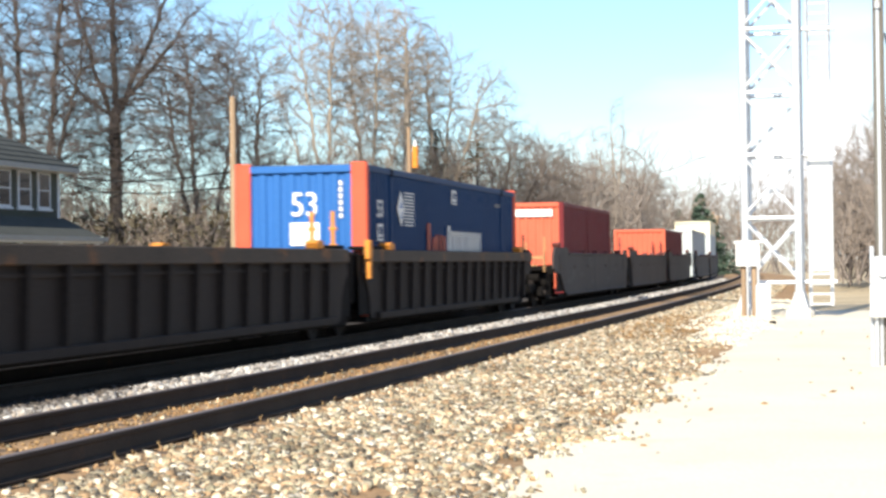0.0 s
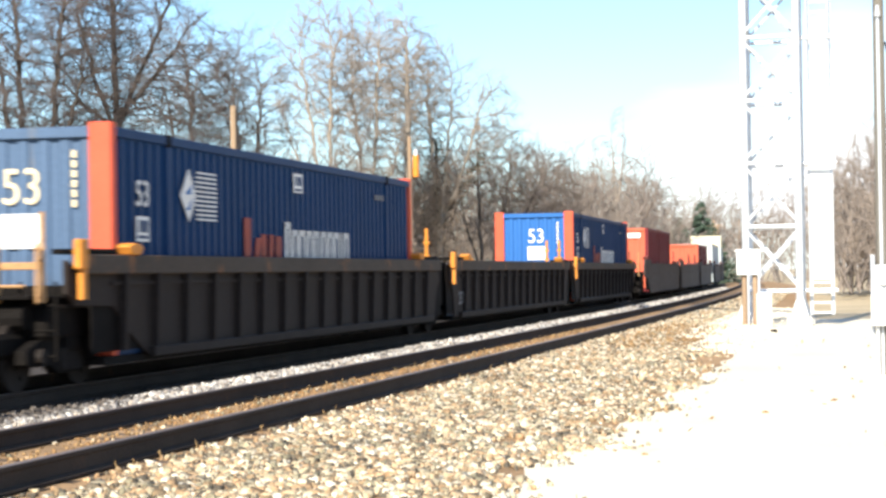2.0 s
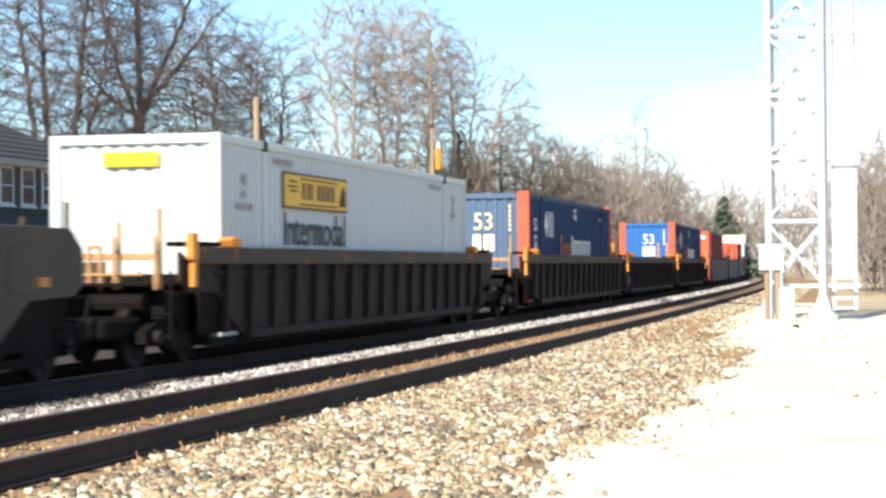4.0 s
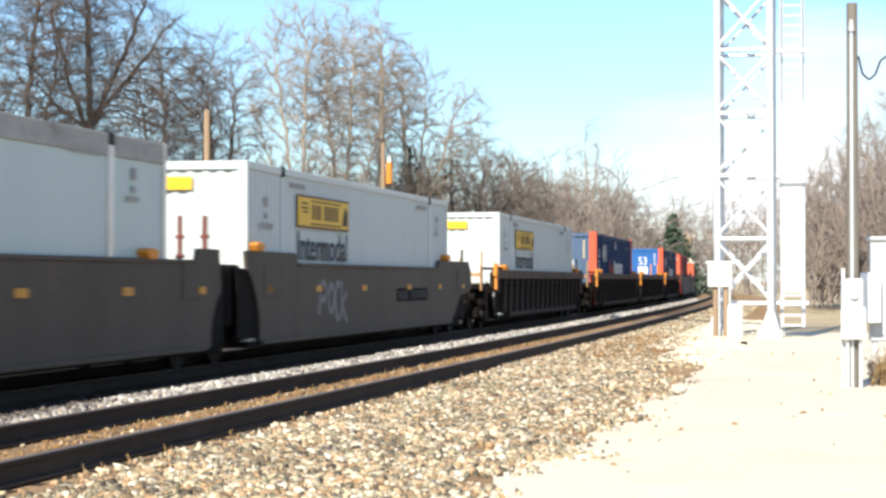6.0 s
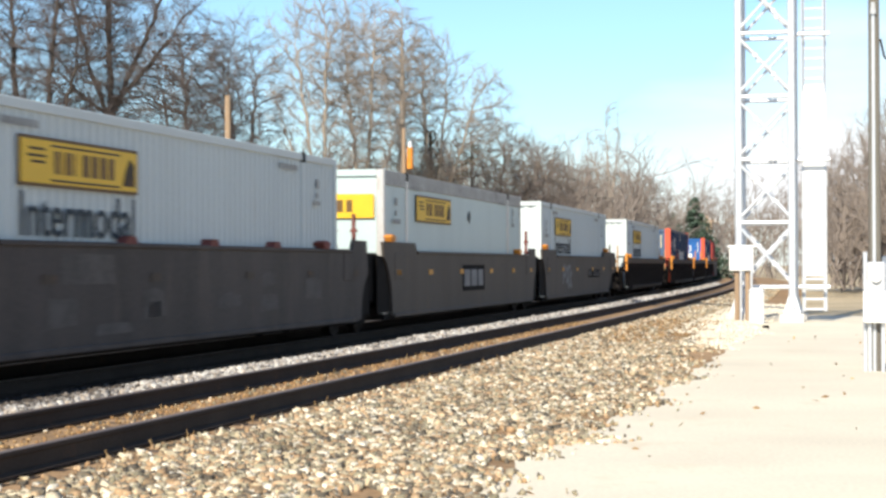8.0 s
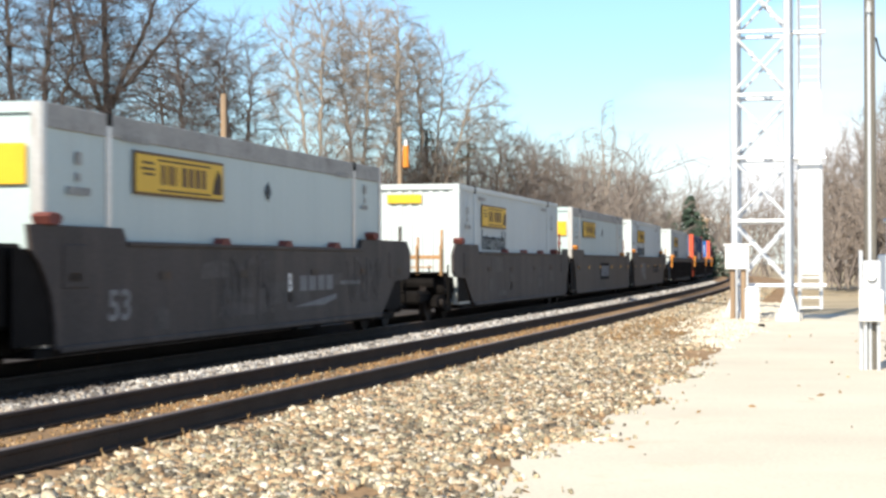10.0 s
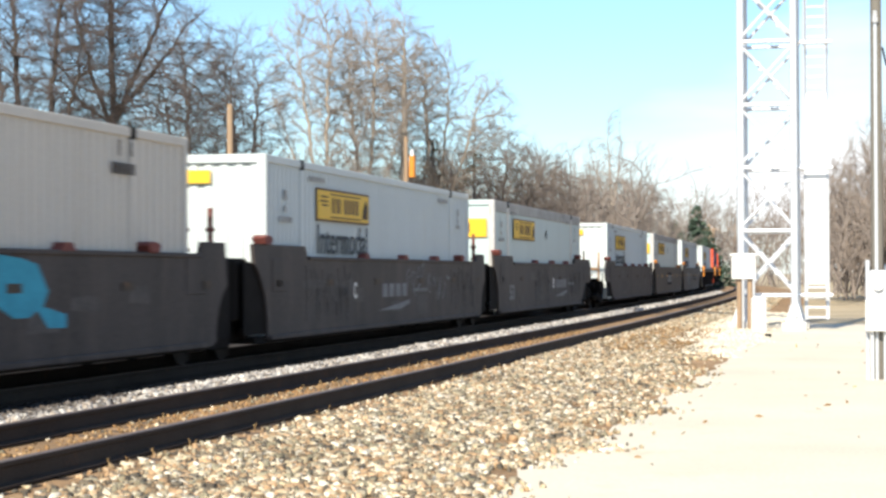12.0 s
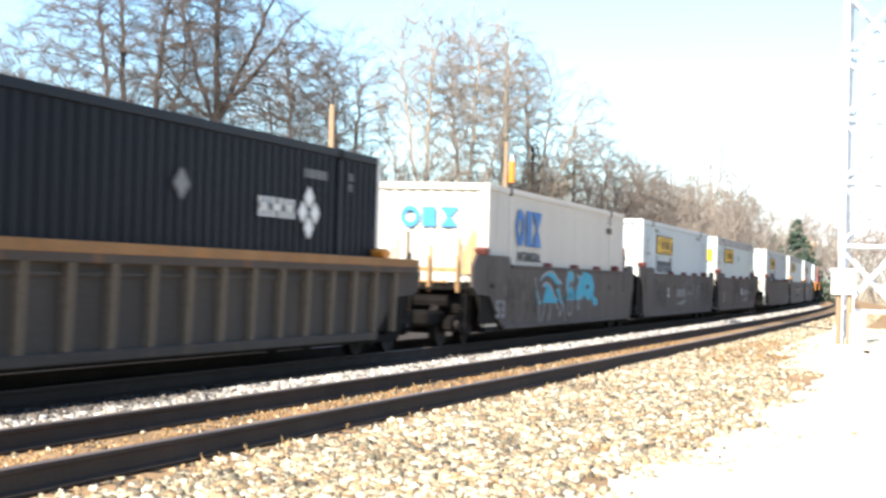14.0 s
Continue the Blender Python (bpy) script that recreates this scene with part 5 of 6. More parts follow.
def signal_tower():
    t = thing("signal_tower", "galvanised steel lattice signal tower on concrete piers", "tower")
    x0, x1, y0, y1, z0, z1 = 56.0, 57.5, 2.92, 4.45, 0.05, 11.8
    corners = [(x0, y0), (x0, y1), (x1, y0), (x1, y1)]
    for x, y in corners:
        leg = part("leg", tube(bmesh.new(), (x, y, z0), (x, y, z1), 0.105, sides=12), "galv", t, "round galvanised leg")
        bm = blk(x - 0.36, x + 0.36, y - 0.36, y + 0.36, -0.48, -0.12, bevel=0.03)
        part("pier", bm, "concrete", t, "pale concrete pier")
        bm = blk(x - 0.24, x + 0.24, y - 0.24, y + 0.24, -0.12, -0.06)
        for k in range(4):
            a = k * math.pi / 2
            u, w = Vector((math.cos(a), math.sin(a), 0)), Vector((-math.sin(a), math.cos(a), 0))
            c = Vector((x, y, 0))
            q = [c + u * 0.10 + w * 0.012, c + u * 0.10 - w * 0.012, c + u * 0.24 - w * 0.012, c + u * 0.24 + w * 0.012]
            v = [bm.verts.new((p.x, p.y, -0.06)) for p in q] + [bm.verts.new((p.x, p.y, 0.45)) for p in q[:2]]
            bm.faces.new((v[0], v[1], v[5], v[4]))
            bm.faces.new((v[1], v[2], v[5]))
            bm.faces.new((v[0], v[4], v[3]))
            bm.faces.new((v[2], v[3], v[4], v[5]))
        part("base_plate", bm, "galv", leg)
    levels = [0.66, 2.54, 4.38, 6.21, 8.06, 9.92, 11.6]
    sides = [((x0, y0), (x0, y1)), ((x1, y0), (x1, y1)), ((x0, y0), (x1, y0)), ((x0, y1), (x1, y1))]
    for (ax, ay), (bx, by) in sides:
        for i, z in enumerate(levels):
            part("cross_brace", tube(bmesh.new(), (ax, ay, z), (bx, by, z), 0.055, sides=8), "galv", t)
            if i + 1 < len(levels):
                z2 = levels[i + 1]
                for p, q in (((ax, ay, z + 0.1), (bx, by, z2 - 0.1)), ((bx, by, z + 0.1), (ax, ay, z2 - 0.1))):
                    part("diagonal_brace", tube(bmesh.new(), p, q, 0.045, sides=6), "galv", t)
                for k in (0.33, 0.67):
                    c = Vector((ax, ay, z + 0.1)).lerp(Vector((bx, by, z2 - 0.1)), k)
                    part("gusset", blk(c.x - 0.05, c.x + 0.05, c.y - 0.05, c.y + 0.05, c.z - 0.05, c.z + 0.05), "galv", t)
    # ladder with a climb guard, held off the tower
    lx, la, lb = 57.0, 2.01, 2.63
    ladder = part("ladder_rail", pipe(bmesh.new(), [(lx, la, -0.05), (lx, la, 11.6)], 0.06), "galv", t)
    part("ladder_rail", pipe(bmesh.new(), [(lx, lb, -0.05), (lx, lb, 11.6)], 0.06), "galv", t)
    for i in range(40):
        z = 0.0 + i * 0.295
        part("rung", tube(bmesh.new(), (lx, la, z), (lx, lb, z), 0.032, sides=6), "galv", ladder)
    part("climb_guard", blk(lx - 0.05, lx - 0.02, la - 0.02, lb + 0.02, 0.98, 6.6, bevel=0.005), "boxwhite", t, "white sheet metal climb guard")
    for a in (la, lb):
        part("safety_cage_bar", pipe(bmesh.new(), [(lx - 0.35, a + 0.02, 6.6), (lx - 0.35, a + 0.02, 11.6)], 0.02), "galv", t)
    for z in (0.66, 4.38, 8.06):
        part("standoff", tube(bmesh.new(), (x0 + 0.6, 1.85, z), (x0 + 0.6, y0 + 0.1, z), 0.06), "galv", t)
    # cantilever truss that carries signals out over the tracks
    za, zb, ya, yb = ARM
    for x in (56.1, 57.4):
        for z in (za, zb):
            part("arm_chord", tube(bmesh.new(), (x, ya, z), (x, yb, z), 0.07, sides=8), "galv", t)
        bays = np.linspace(y1, yb, 8)
        for i, (p, q) in enumerate(zip(bays, bays[1:])):
            ends = ((x, p, za), (x, q, zb)) if i % 2 else ((x, p, zb), (x, q, za))
            part("arm_brace", tube(bmesh.new(), *ends, 0.035, sides=6), "galv", t)
            part("arm_strut", tube(bmesh.new(), (56.1, q, za), (57.4, q, za), 0.035, sides=6), "galv", t)
    # Dark grating added so the arm's underside has its shade painted in.
    part("shade_grating", blk(56.2, 57.3, y1 + 0.2, yb + 0.25, za + 0.05, za + 0.10), "chord", t, "dark grating that paints the shade under the arm")
    for y in (yb - 0.5, yb - 2.2):
        part("signal_bracket", blk(55.98, 56.12, y - 0.05, y + 0.05, za, zb + 0.6), "galv", t)
        part("signal_backplate", blk(55.9, 55.96, y - 0.35, y + 0.35, za + 0.25, za + 1.5, bevel=0.05), "under", t)
    # relay box on two posts
    box = thing("relay_box", "white enamel relay box on two brown posts beside the tower", "electrical box")
    part("case", blk(54.75, 55.1, 3.95, 4.62, 1.14, 1.82, bevel=0.03), "boxwhite", box)
    part("lid", blk(54.70, 55.15, 3.90, 4.67, 1.80, 1.87, bevel=0.02), "boxwhite", box)
    part("latch", blk(54.70, 54.76, 3.99, 4.06, 1.40, 1.56), "boxgrey", box)
    for y in (4.12, 4.42):
        part("post", tube(bmesh.new(), (54.95, y, -0.45), (54.95, y, 1.16), 0.075, sides=10), "wood", box)
        part("cable_gland", tube(bmesh.new(), (54.8, y - 0.12, -0.42), (54.8, y - 0.12, 1.16), 0.035), "boxgrey", box)
    post = thing("marker_post", "squat white marker post on the gravel", "post")
    part("shaft", tube(bmesh.new(), (54.2, 3.82, -0.45), (54.2, 3.82, 0.58), 0.22, 0.215, 14), "boxwhite", post)
    part("cap", tube(bmesh.new(), (54.2, 3.82, 0.58), (54.2, 3.82, 0.66), 0.24, 0.12, 14), "boxwhite", post)
    stub = tagged(part("steel_stub", blk(50.6, 50.75, 3.25, 3.42, -0.40, -0.28, bevel=0.02), "under"), "small dark steel stub on the lot", "stub")


def meter_pole():
    t = thing("meter_pole", "grey weathered service pole with meter boxes", "utility pole")
    part("pole", tube(bmesh.new(), (31.0, 0.32, -0.5), (31.0, 0.32, 5.75), 0.10, 0.085, 12), "greywood", t)
    part("conduit", pipe(bmesh.new(), [(30.88, 0.33, -0.4), (30.88, 0.33, 5.3)], 0.028), "galv", t)
    part("weatherhead", tube(bmesh.new(), (30.86, 0.33, 5.3), (30.80, 0.33, 5.46), 0.05, 0.03), "boxgrey", t)
    m = part("meter_box", blk(30.68, 30.88, 0.16, 0.44, 0.90, 1.36, bevel=0.02), "boxgrey", t)
    part("meter_glass", tube(bmesh.new(), (30.68, 0.30, 1.12), (30.60, 0.30, 1.12), 0.085, 0.075, 14), "boxwhite", m)
    d = part("switch_box", blk(30.66, 30.88, 0.12, 0.50, 0.40, 0.90, bevel=0.02), "boxwhite", t)
    part("hinge", blk(30.645, 30.66, 0.14, 0.17, 0.5, 0.8), "boxgrey", d)
    for y in (0.20, 0.40):
        part("down_conduit", pipe(bmesh.new(), [(30.8, y, -0.45), (30.8, y, 0.42)], 0.03), "galv", t)
    part("stub_post", tube(bmesh.new(), (30.9, 0.47, -0.45), (30.9, 0.47, 1.52), 0.035), "galv", t)
    loop = [(31.0, 0.22, 4.9), (30.98, 0.16, 4.62), (30.98, 0.06, 4.52), (30.98, -0.04, 4.60), (31.0, -0.12, 4.82), (31.0, -0.3, 4.95), (31.0, -0.9, 5.05), (31.0, -3.0, 5.3)]
    part("service_cable", pipe(bmesh.new(), loop, 0.018), "cable", t)
    c = thing("control_cabinet", "grey steel control cabinet on legs beside the pole", "cabinet")
    part("body", blk(32.9, 33.5, -0.75, 0.08, 0.30, 2.02, bevel=0.025), "boxgrey", c)
    part("roof", blk(32.83, 33.57, -0.8, 0.13, 2.0, 2.07, bevel=0.02), "boxgrey", c)
    part("door", blk(32.875, 32.9, -0.68, 0.02, 0.4, 1.92, bevel=0.008), "boxgrey", c)
    part("side_box", blk(32.5, 32.88, -0.12, 0.22, 0.62, 1.46, bevel=0.02), "boxwhite", c)
    for x in (33.0, 33.4):
        for y in (-0.65, -0.02):
            part("leg", tube(bmesh.new(), (x, y, -0.5), (x, y, 0.32), 0.05), "galv", c)
    r = np.random.default_rng(8)
    spots = np.column_stack([r.uniform(31.2, 32.4, 60), r.uniform(-0.5, 0.05, 60), np.full(60, -0.37)])
    brush("weed_clump", spots, 0.45, "straw", "dry orange weeds at the cabinet's foot", 5, 0.006, (3, 2))


def utility_pole(x, y, top, label, arm=0.0, can=False, wood="wood", r=0.17):
    p = thing("utility_pole", label, "utility pole", "utility poles")
    part("pole", tube(bmesh.new(), (x, y, -0.7), (x, y, top), r, r * 0.72, 10), wood, p)
    if arm:
        part("crossarm", blk(x - 0.06, x + 0.06, y - arm / 2, y + arm / 2, top - 0.7, top - 0.56), wood, p)
        for k in (-0.45, -0.15, 0.15, 0.45):
            part("insulator", tube(bmesh.new(), (x, y + arm * k, top - 0.56), (x, y + arm * k, top - 0.36), 0.06, 0.03), "boxwhite", p)
    if can:
        q = part("transformer", tube(bmesh.new(), (x - 0.05, y - 0.34, top - 2.1), (x - 0.05, y - 0.34, top - 1.0), 0.17, 0.17, 12), "orange", p, "rust-orange transformer can")
        part("bushing", tube(bmesh.new(), (x - 0.05, y - 0.34, top - 1.0), (x - 0.05, y - 0.34, top - 0.68), 0.10, 0.06), "boxwhite", q)
    return p


def house():
    t = thing("house", "grey-green clapboard house with white-trimmed windows and a porch roof", "house")
    x0, x1, y0, y1 = 40.0, 58.0, 27.0, 36.0
    wall = part("wall", blk(x0, x1, y0, y1, -0.6, 4.62), "siding", t, "grey-green clapboard wall")
    board = mesh_of("clapboard", prism(bmesh.new(), [(x0, 0.0), (x1 + 0.01, 0.0), (x1 + 0.01, 0.012), (x0, 0.012)], -0.022, 0.0), "siding")
    for i in range(24):
        b = new("clapboard", board)
        b.matrix_basis = pose(0, y0, 0.2 + i * 0.18)
        b.parent = wall
    part("corner_board", blk(x1 - 0.11, x1 + 0.03, y0 - 0.035, y0 + 0.1, -0.6, 4.6), "trim", t)
    for i in range(7):
        x = x1 - 1.15 - i * 1.42
        w = part("window", blk(x - 0.46, x + 0.46, y0 - 0.05, y0 + 0.02, 3.28, 4.46), "trim", t, "narrow sash window with white trim")
        for z in (3.36, 3.90):
            part("pane", blk(x - 0.36, x + 0.36, y0 - 0.058, y0 - 0.05, z, z + 0.50), "glass", w)
        part("sill", blk(x - 0.52, x + 0.52, y0 - 0.10, y0, 3.22, 3.29), "trim", w)
    e = 0.5
    v = [(x0 - e, y0 - e, 4.55), (x1 + e, y0 - e, 4.55), (x1 + e, y1 + e, 4.55), (x0 - e, y1 + e, 4.55), (x0 + 4.2, (y0 + y1) / 2, 7.3), (x1 - 4.2, (y0 + y1) / 2, 7.3)]
    v += [(a, b, c + 0.14) for a, b, c in v]
    f = [(0, 3, 2, 1), (6, 7, 11, 10), (7, 8, 11), (8, 9, 10, 11), (9, 6, 10), (0, 1, 7, 6), (1, 2, 8, 7), (2, 3, 9, 8), (3, 0, 6, 9)]
    roof = raw("roof", v, f, "shingle", t, "grey shingled hip roof")
    bm = bmesh.new()
    for i in range(14):
        k = i / 14
        za, ya = 4.70 + 2.7 * k, y0 - e + (e + 4.5) * k
        xa, xb = x0 - e + 5.05 * k, x1 + e - 5.05 * k
        block(bm, xa, xb, ya - 0.02, ya + 0.05, za - 0.03, za + 0.022)
    part("shingle_course", bm, "shingle", roof)
    part("fascia", blk(x0 - e - 0.02, x1 + e + 0.02, y0 - e - 0.05, y0 - e - 0.02, 4.50, 4.66), "fascia", roof, "grey-white fascia board and gutter")
    part("soffit", blk(x0 - e, x1 + e, y0 - e, y0, 4.48, 4.54), "trim", roof)
    pr = part("porch_roof", prism(bmesh.new(), [(x0, 2.30), (x1 + 0.4, 2.30), (x1 + 0.1, 3.0), (x0, 3.0)], 0, 0.1), "shingle", t, "low shingled porch roof")
    for vert in pr.data.vertices:
        vert.co.y = (y0 - 0.05 - vert.co.y) if vert.co.z > 2.6 else (y0 - 1.4 - vert.co.y)
    part("porch_fascia", blk(x0, x1 + 0.42, y0 - 1.56, y0 - 1.51, 2.22, 2.36), "fascia", pr)
    part("porch_ceiling", blk(x0, x1 + 0.3, y0 - 1.45, y0 - 0.02, 2.16, 2.22), "trim", pr)
    for x in np.arange(x1, x0, -2.8):
        part("porch_post", blk(x - 0.07, x + 0.07, y0 - 1.4, y0 - 1.26, -0.6, 2.18, bevel=0.01), "trim", t)
    part("porch_floor", blk(x0, x1 + 0.2, y0 - 1.5, y0 - 0.02, -0.6, -0.1), "greywood", t)
    wire = tagged(part("service_wire", pipe(bmesh.new(), [(57.6, 26.2, 4.3), (57.8, 24.6, 4.15), (57.9, 22.8, 4.2), (58.0, 20.9, 4.4)], 0.03), "cable"), "black service wire from house to pole", "cable")
    wire2 = tagged(part("service_wire", pipe(bmesh.new(), [(57.6, 26.2, 4.1), (58.2, 25.6, 3.85), (58.1, 23.6, 3.75), (58, 20.9, 3.9)], 0.025), "cable"), "thin black wire from house to pole", "cable")


# ---- build: setting ----
ground_sheet()
gravel_lot()
ballast()
shade_strip()
house()
signal_tower()
meter_pole()
utility_pole(58.0, 20.9, 6.82, "tall bare wooden utility pole among the trees", r=0.125)
utility_pole(95.0, 24.65, 8.40, "brown wooden utility pole with a rusty transformer", can=True, r=0.14)
for x, px, top in ((230, 5.47, 7.2), (236, 5.36, 7.0), (260, 4.72, 8.0), (330, 4.1, 7.6)):
    utility_pole(x, x * math.tan(radians(px)), top, "distant wooden utility pole with crossarm", arm=2.2, r=0.15)

# trees, by degrees left of the line and distance
BROWN = "leafless brown tree with dense spreading twigs"
HOUSE = "dark-barked leafless tree behind the house"
PALE = "tall pale-barked bare tree with whitish limbs"
D = dict(bark="darkbark", twig="darktwig", fine=0.0095)
W = dict(bark="palebark", twig="paletwig", fine=0.0105)
TREES = [
    (31.2, 70, 12.0, 11, HOUSE, [(0, 0, 7.6, 4.6, 4.6)], dict(D, girth=0.20)),
    (25.7, 66, 15.5, 13, HOUSE, [(0, 0.2, 9.4, 4.6, 6.2), (0, -0.8, 5.2, 3.2, 2.2)], dict(D, girth=0.27, fork=0.17, leaders=[(0.5, 1.9, 12.0), (-0.6, 0.5, 14.0), (0.4, -1.2, 13.0), (-1.2, -2.6, 9.5), (0.8, 3.2, 8.5)])),
    (23.2, 68, 17.5, 15, HOUSE, [(0, 0, 12.0, 3.2, 5.6), (0, -1.6, 8.6, 3.8, 3.6), (0, 1.4, 7.6, 2.6, 3.0)], dict(D, girth=0.27, fork=0.46, leaders=[(0, 0.3, 15.5), (0.4, -2.2, 13.0), (-0.6, 1.6, 13.0), (0.5, -2.4, 11.0), (-0.5, 2.4, 9.6)])),
    (20.8, 80, 13.0, 16, BROWN, [(0, 0.7, 8.8, 2.9, 4.8), (0, -1.4, 6.6, 2.6, 3.4)], dict(girth=0.20, fork=0.14, leaders=[(0.4, 1.8, 10.0), (-0.4, 0.4, 11.5), (0.2, -1.6, 9.0), (0, -2.8, 7.0)])),
    (19.3, 84, 12.8, 17, BROWN, [(0, 0.2, 9.2, 2.5, 4.4), (0, -1.6, 5.2, 2.4, 2.2)], dict(girth=0.19, fork=0.2, leaders=[(0.3, 1.0, 11.2), (-0.3, -0.6, 11.0), (0, -2.4, 6.6)])),
    (17.0, 95, 14.4, 19, PALE, [(0, 0.4, 11.0, 2.9, 5.6), (0, -0.4, 5.8, 2.4, 2.6)], dict(W, girth=0.18, density=6.5, fork=0.34, leaders=[(0.3, 1.4, 12.5), (-0.3, -0.4, 13.0), (0, 2.2, 9.5), (0, -1.6, 7.5)])),
    (15.8, 98, 14.8, 20, PALE, [(0, 0, 11.4, 2.9, 5.4), (0, 0, 6.0, 2.2, 2.6)], dict(W, girth=0.18, density=6.5, fork=0.34, leaders=[(0.3, 1.0, 12.8), (-0.3, -0.8, 13.2), (0, -1.9, 9.0)])),
    (14.6, 105, 19.0, 21, PALE, [(0, 0, 15.5, 0.9, 3.6), (0, 0.6, 12.4, 3.4, 4.4), (0, 1.0, 7.4, 2.6, 2.6)], dict(W, girth=0.26, density=6.5, fork=0.86)),
    (13.7, 108, 14.8, 22, PALE, [(0, 0.6, 12.2, 2.8, 3.8), (0, -2.8, 10.6, 2.1, 3.2), (0, -0.8, 7.2, 2.0, 2.6)], dict(W, girth=0.19, density=6.5, leaders=[(0, 0.6, 13.0), (0.3, -2.6, 11.5), (-0.4, -1.0, 12.5)], fork=0.34)),
    (12.4, 118, 11.2, 23, BROWN, [(0, -0.6, 7.4, 3.7, 4.3), (0, -3.4, 6.4, 3.0, 3.4)], dict(girth=0.21, fine=0.0115, density=6.1, fork=0.12, leaders=[(0.3, 1.8, 8.6), (-0.3, 0.2, 9.8), (0, -2.0, 9.0), (0.3, -3.8, 7.4)])),
    (10.9, 126, 10.6, 24, BROWN, [(0, 0, 6.1, 3.8, 4.5)], dict(girth=0.18, fine=0.0115, density=5.8, fork=0.2)),
    (9.7, 138, 10.0, 25, BROWN, [(0, 0, 5.4, 3.8, 4.3)], dict(twig="hazy_twig", girth=0.18, fine=0.0126, density=5.4, fork=0.2)),
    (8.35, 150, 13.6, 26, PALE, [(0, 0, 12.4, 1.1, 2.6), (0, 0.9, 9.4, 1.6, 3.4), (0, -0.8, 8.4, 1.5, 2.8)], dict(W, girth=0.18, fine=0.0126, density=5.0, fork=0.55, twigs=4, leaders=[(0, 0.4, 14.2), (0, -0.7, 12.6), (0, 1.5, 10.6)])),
    (8.7, 160, 10.6, 27, BROWN, [(0, 0, 6.0, 4.2, 4.5)], dict(twig="hazy_twig", girth=0.16, fine=0.0138, density=5.0, fork=0.2)),
    (7.55, 172, 10.2, 28, BROWN, [(0, 0, 5.6, 4.0, 4.6)], dict(twig="hazy_twig", girth=0.16, fine=0.0138, density=5.0, fork=0.2)),
    (6.9, 185, 8.0, 29, BROWN, [(0, 0, 4.4, 3.2, 3.6)], dict(twig="hazy_twig", girth=0.13, fine=0.0149, density=5.0, fork=0.2)),
    (1.5, 120, 8.6, 30, BROWN, [(0, 0, 4.9, 3.4, 3.8)], dict(twig="hazy_twig", girth=0.13, fine=0.0115, density=5.8, fork=0.2)),
    (0.4, 112, 10.6, 31, BROWN, [(0, 0, 6.0, 3.3, 4.7)], dict(twig="hazy_twig", girth=0.16, fine=0.0115, density=5.8, fork=0.2)),
    (-0.7, 108, 12.2, 32, BROWN, [(0, 0, 7.2, 3.4, 5.2)], dict(twig="hazy_twig", girth=0.18, fine=0.0115, density=5.8, fork=0.2)),
]
for deg, dist, tall, seed, words, crowns, how in TREES:
    bare_tree(seed, tall, bearing(deg, dist), words, crowns, **how)
conifer(bearing(5.86, 200), 9.1, 4.8, 3, "dark green conifer standing beyond the bend")
conifer(bearing(6.5, 205), 7.4, 4.4, 4, "lower dark green conifer beside the taller one")

rng = np.random.default_rng(21)


def along(n, s0, s1, o0, o1):
    x, y = track(rng.uniform(s0, s1, n), rng.uniform(o0, o1, n))
    return np.column_stack([x, y, np.full(n, -0.5)])


def fan(n, d0, d1, x0, x1, z=-0.5):
    """Spots between two bearings and two distances."""
    x = rng.uniform(x0, x1, n)
    return np.column_stack([x, x * np.tan(np.radians(rng.uniform(d0, d1, n))), np.full(n, z)])


brush("thicket", along(140, 62, 150, 14, 20), 3.4, "brush", "tangled brown winter brush behind the line", 31)
# woods in the twig colour that has haze mixed in
brush("far_woods", fan(230, 7.0, 15.5, 125, 185), 8.2, "hazy_twig", "leafless brown woods behind the train", 32, 0.011, (6, 5))
brush("woods_edge", fan(240, -3.0, 6.5, 225, 300), 10.0, "hazy_twig", "distant leafless woods beyond the bend", 33, 0.015, (5, 4))
brush("roadside_thicket", fan(210, -3.5, 1.9, 95, 140, 0.0), 6.0, "hazy_twig", "dense brown thicket beside the tower", 34, 0.009, (6, 5))
brush("wall_of_brush", fan(210, 15.0, 27.0, 64, 110), 5.0, "twig", "brown undergrowth between house and trees", 35, 0.009, (5, 4))
brush("back_woods", fan(190, 13.5, 27.5, 112, 150), 6.2, "brush", "brown leafless woods behind the tall trees", 37, 0.012, (6, 5))
shrub = fan(9000, 16.5, 26.0, 60, 84)
shrub[:, 2] = -0.4 + 3.8 * rng.uniform(0, 1, 9000) ** 1.5
tagged(blades("evergreen_shrubs", shrub, 0.17, "ivy", None, 12), "dark evergreen undergrowth beside the house", "shrubs", kind="stuff")
ivy_at = np.array(bearing(13.75, 108.5))
k = rng.uniform(0, 1, 1500)
ang = rng.uniform(0, 6.283, 1500)
wide = (0.3 + 1.1 * (1 - k) ** 0.8) * np.sqrt(rng.uniform(0, 1, 1500))
ivy = thing("ivy_tangle", "dark ivy smothering a trunk", "ivy", at=pose(*ivy_at))
part("stem", tube(bmesh.new(), (0, 0, 0), (0.1, 0, 9.6), 0.16, 0.08), "bark", ivy)
blades("leaf_tangle", np.column_stack([wide * np.cos(ang), wide * np.sin(ang), 1.5 + 8.2 * k]), 0.12, "ivy", ivy, 9)
k = rng.uniform(0, 1, 500)
blades("leafy_limb", np.column_stack([rng.normal(0, 0.2, 500), -0.6 - 2.2 * k + rng.normal(0, 0.22, 500), 5.2 + 3.4 * k + rng.normal(0, 0.25, 500)]), 0.12, "ivy", ivy, 10, kind="stuff")
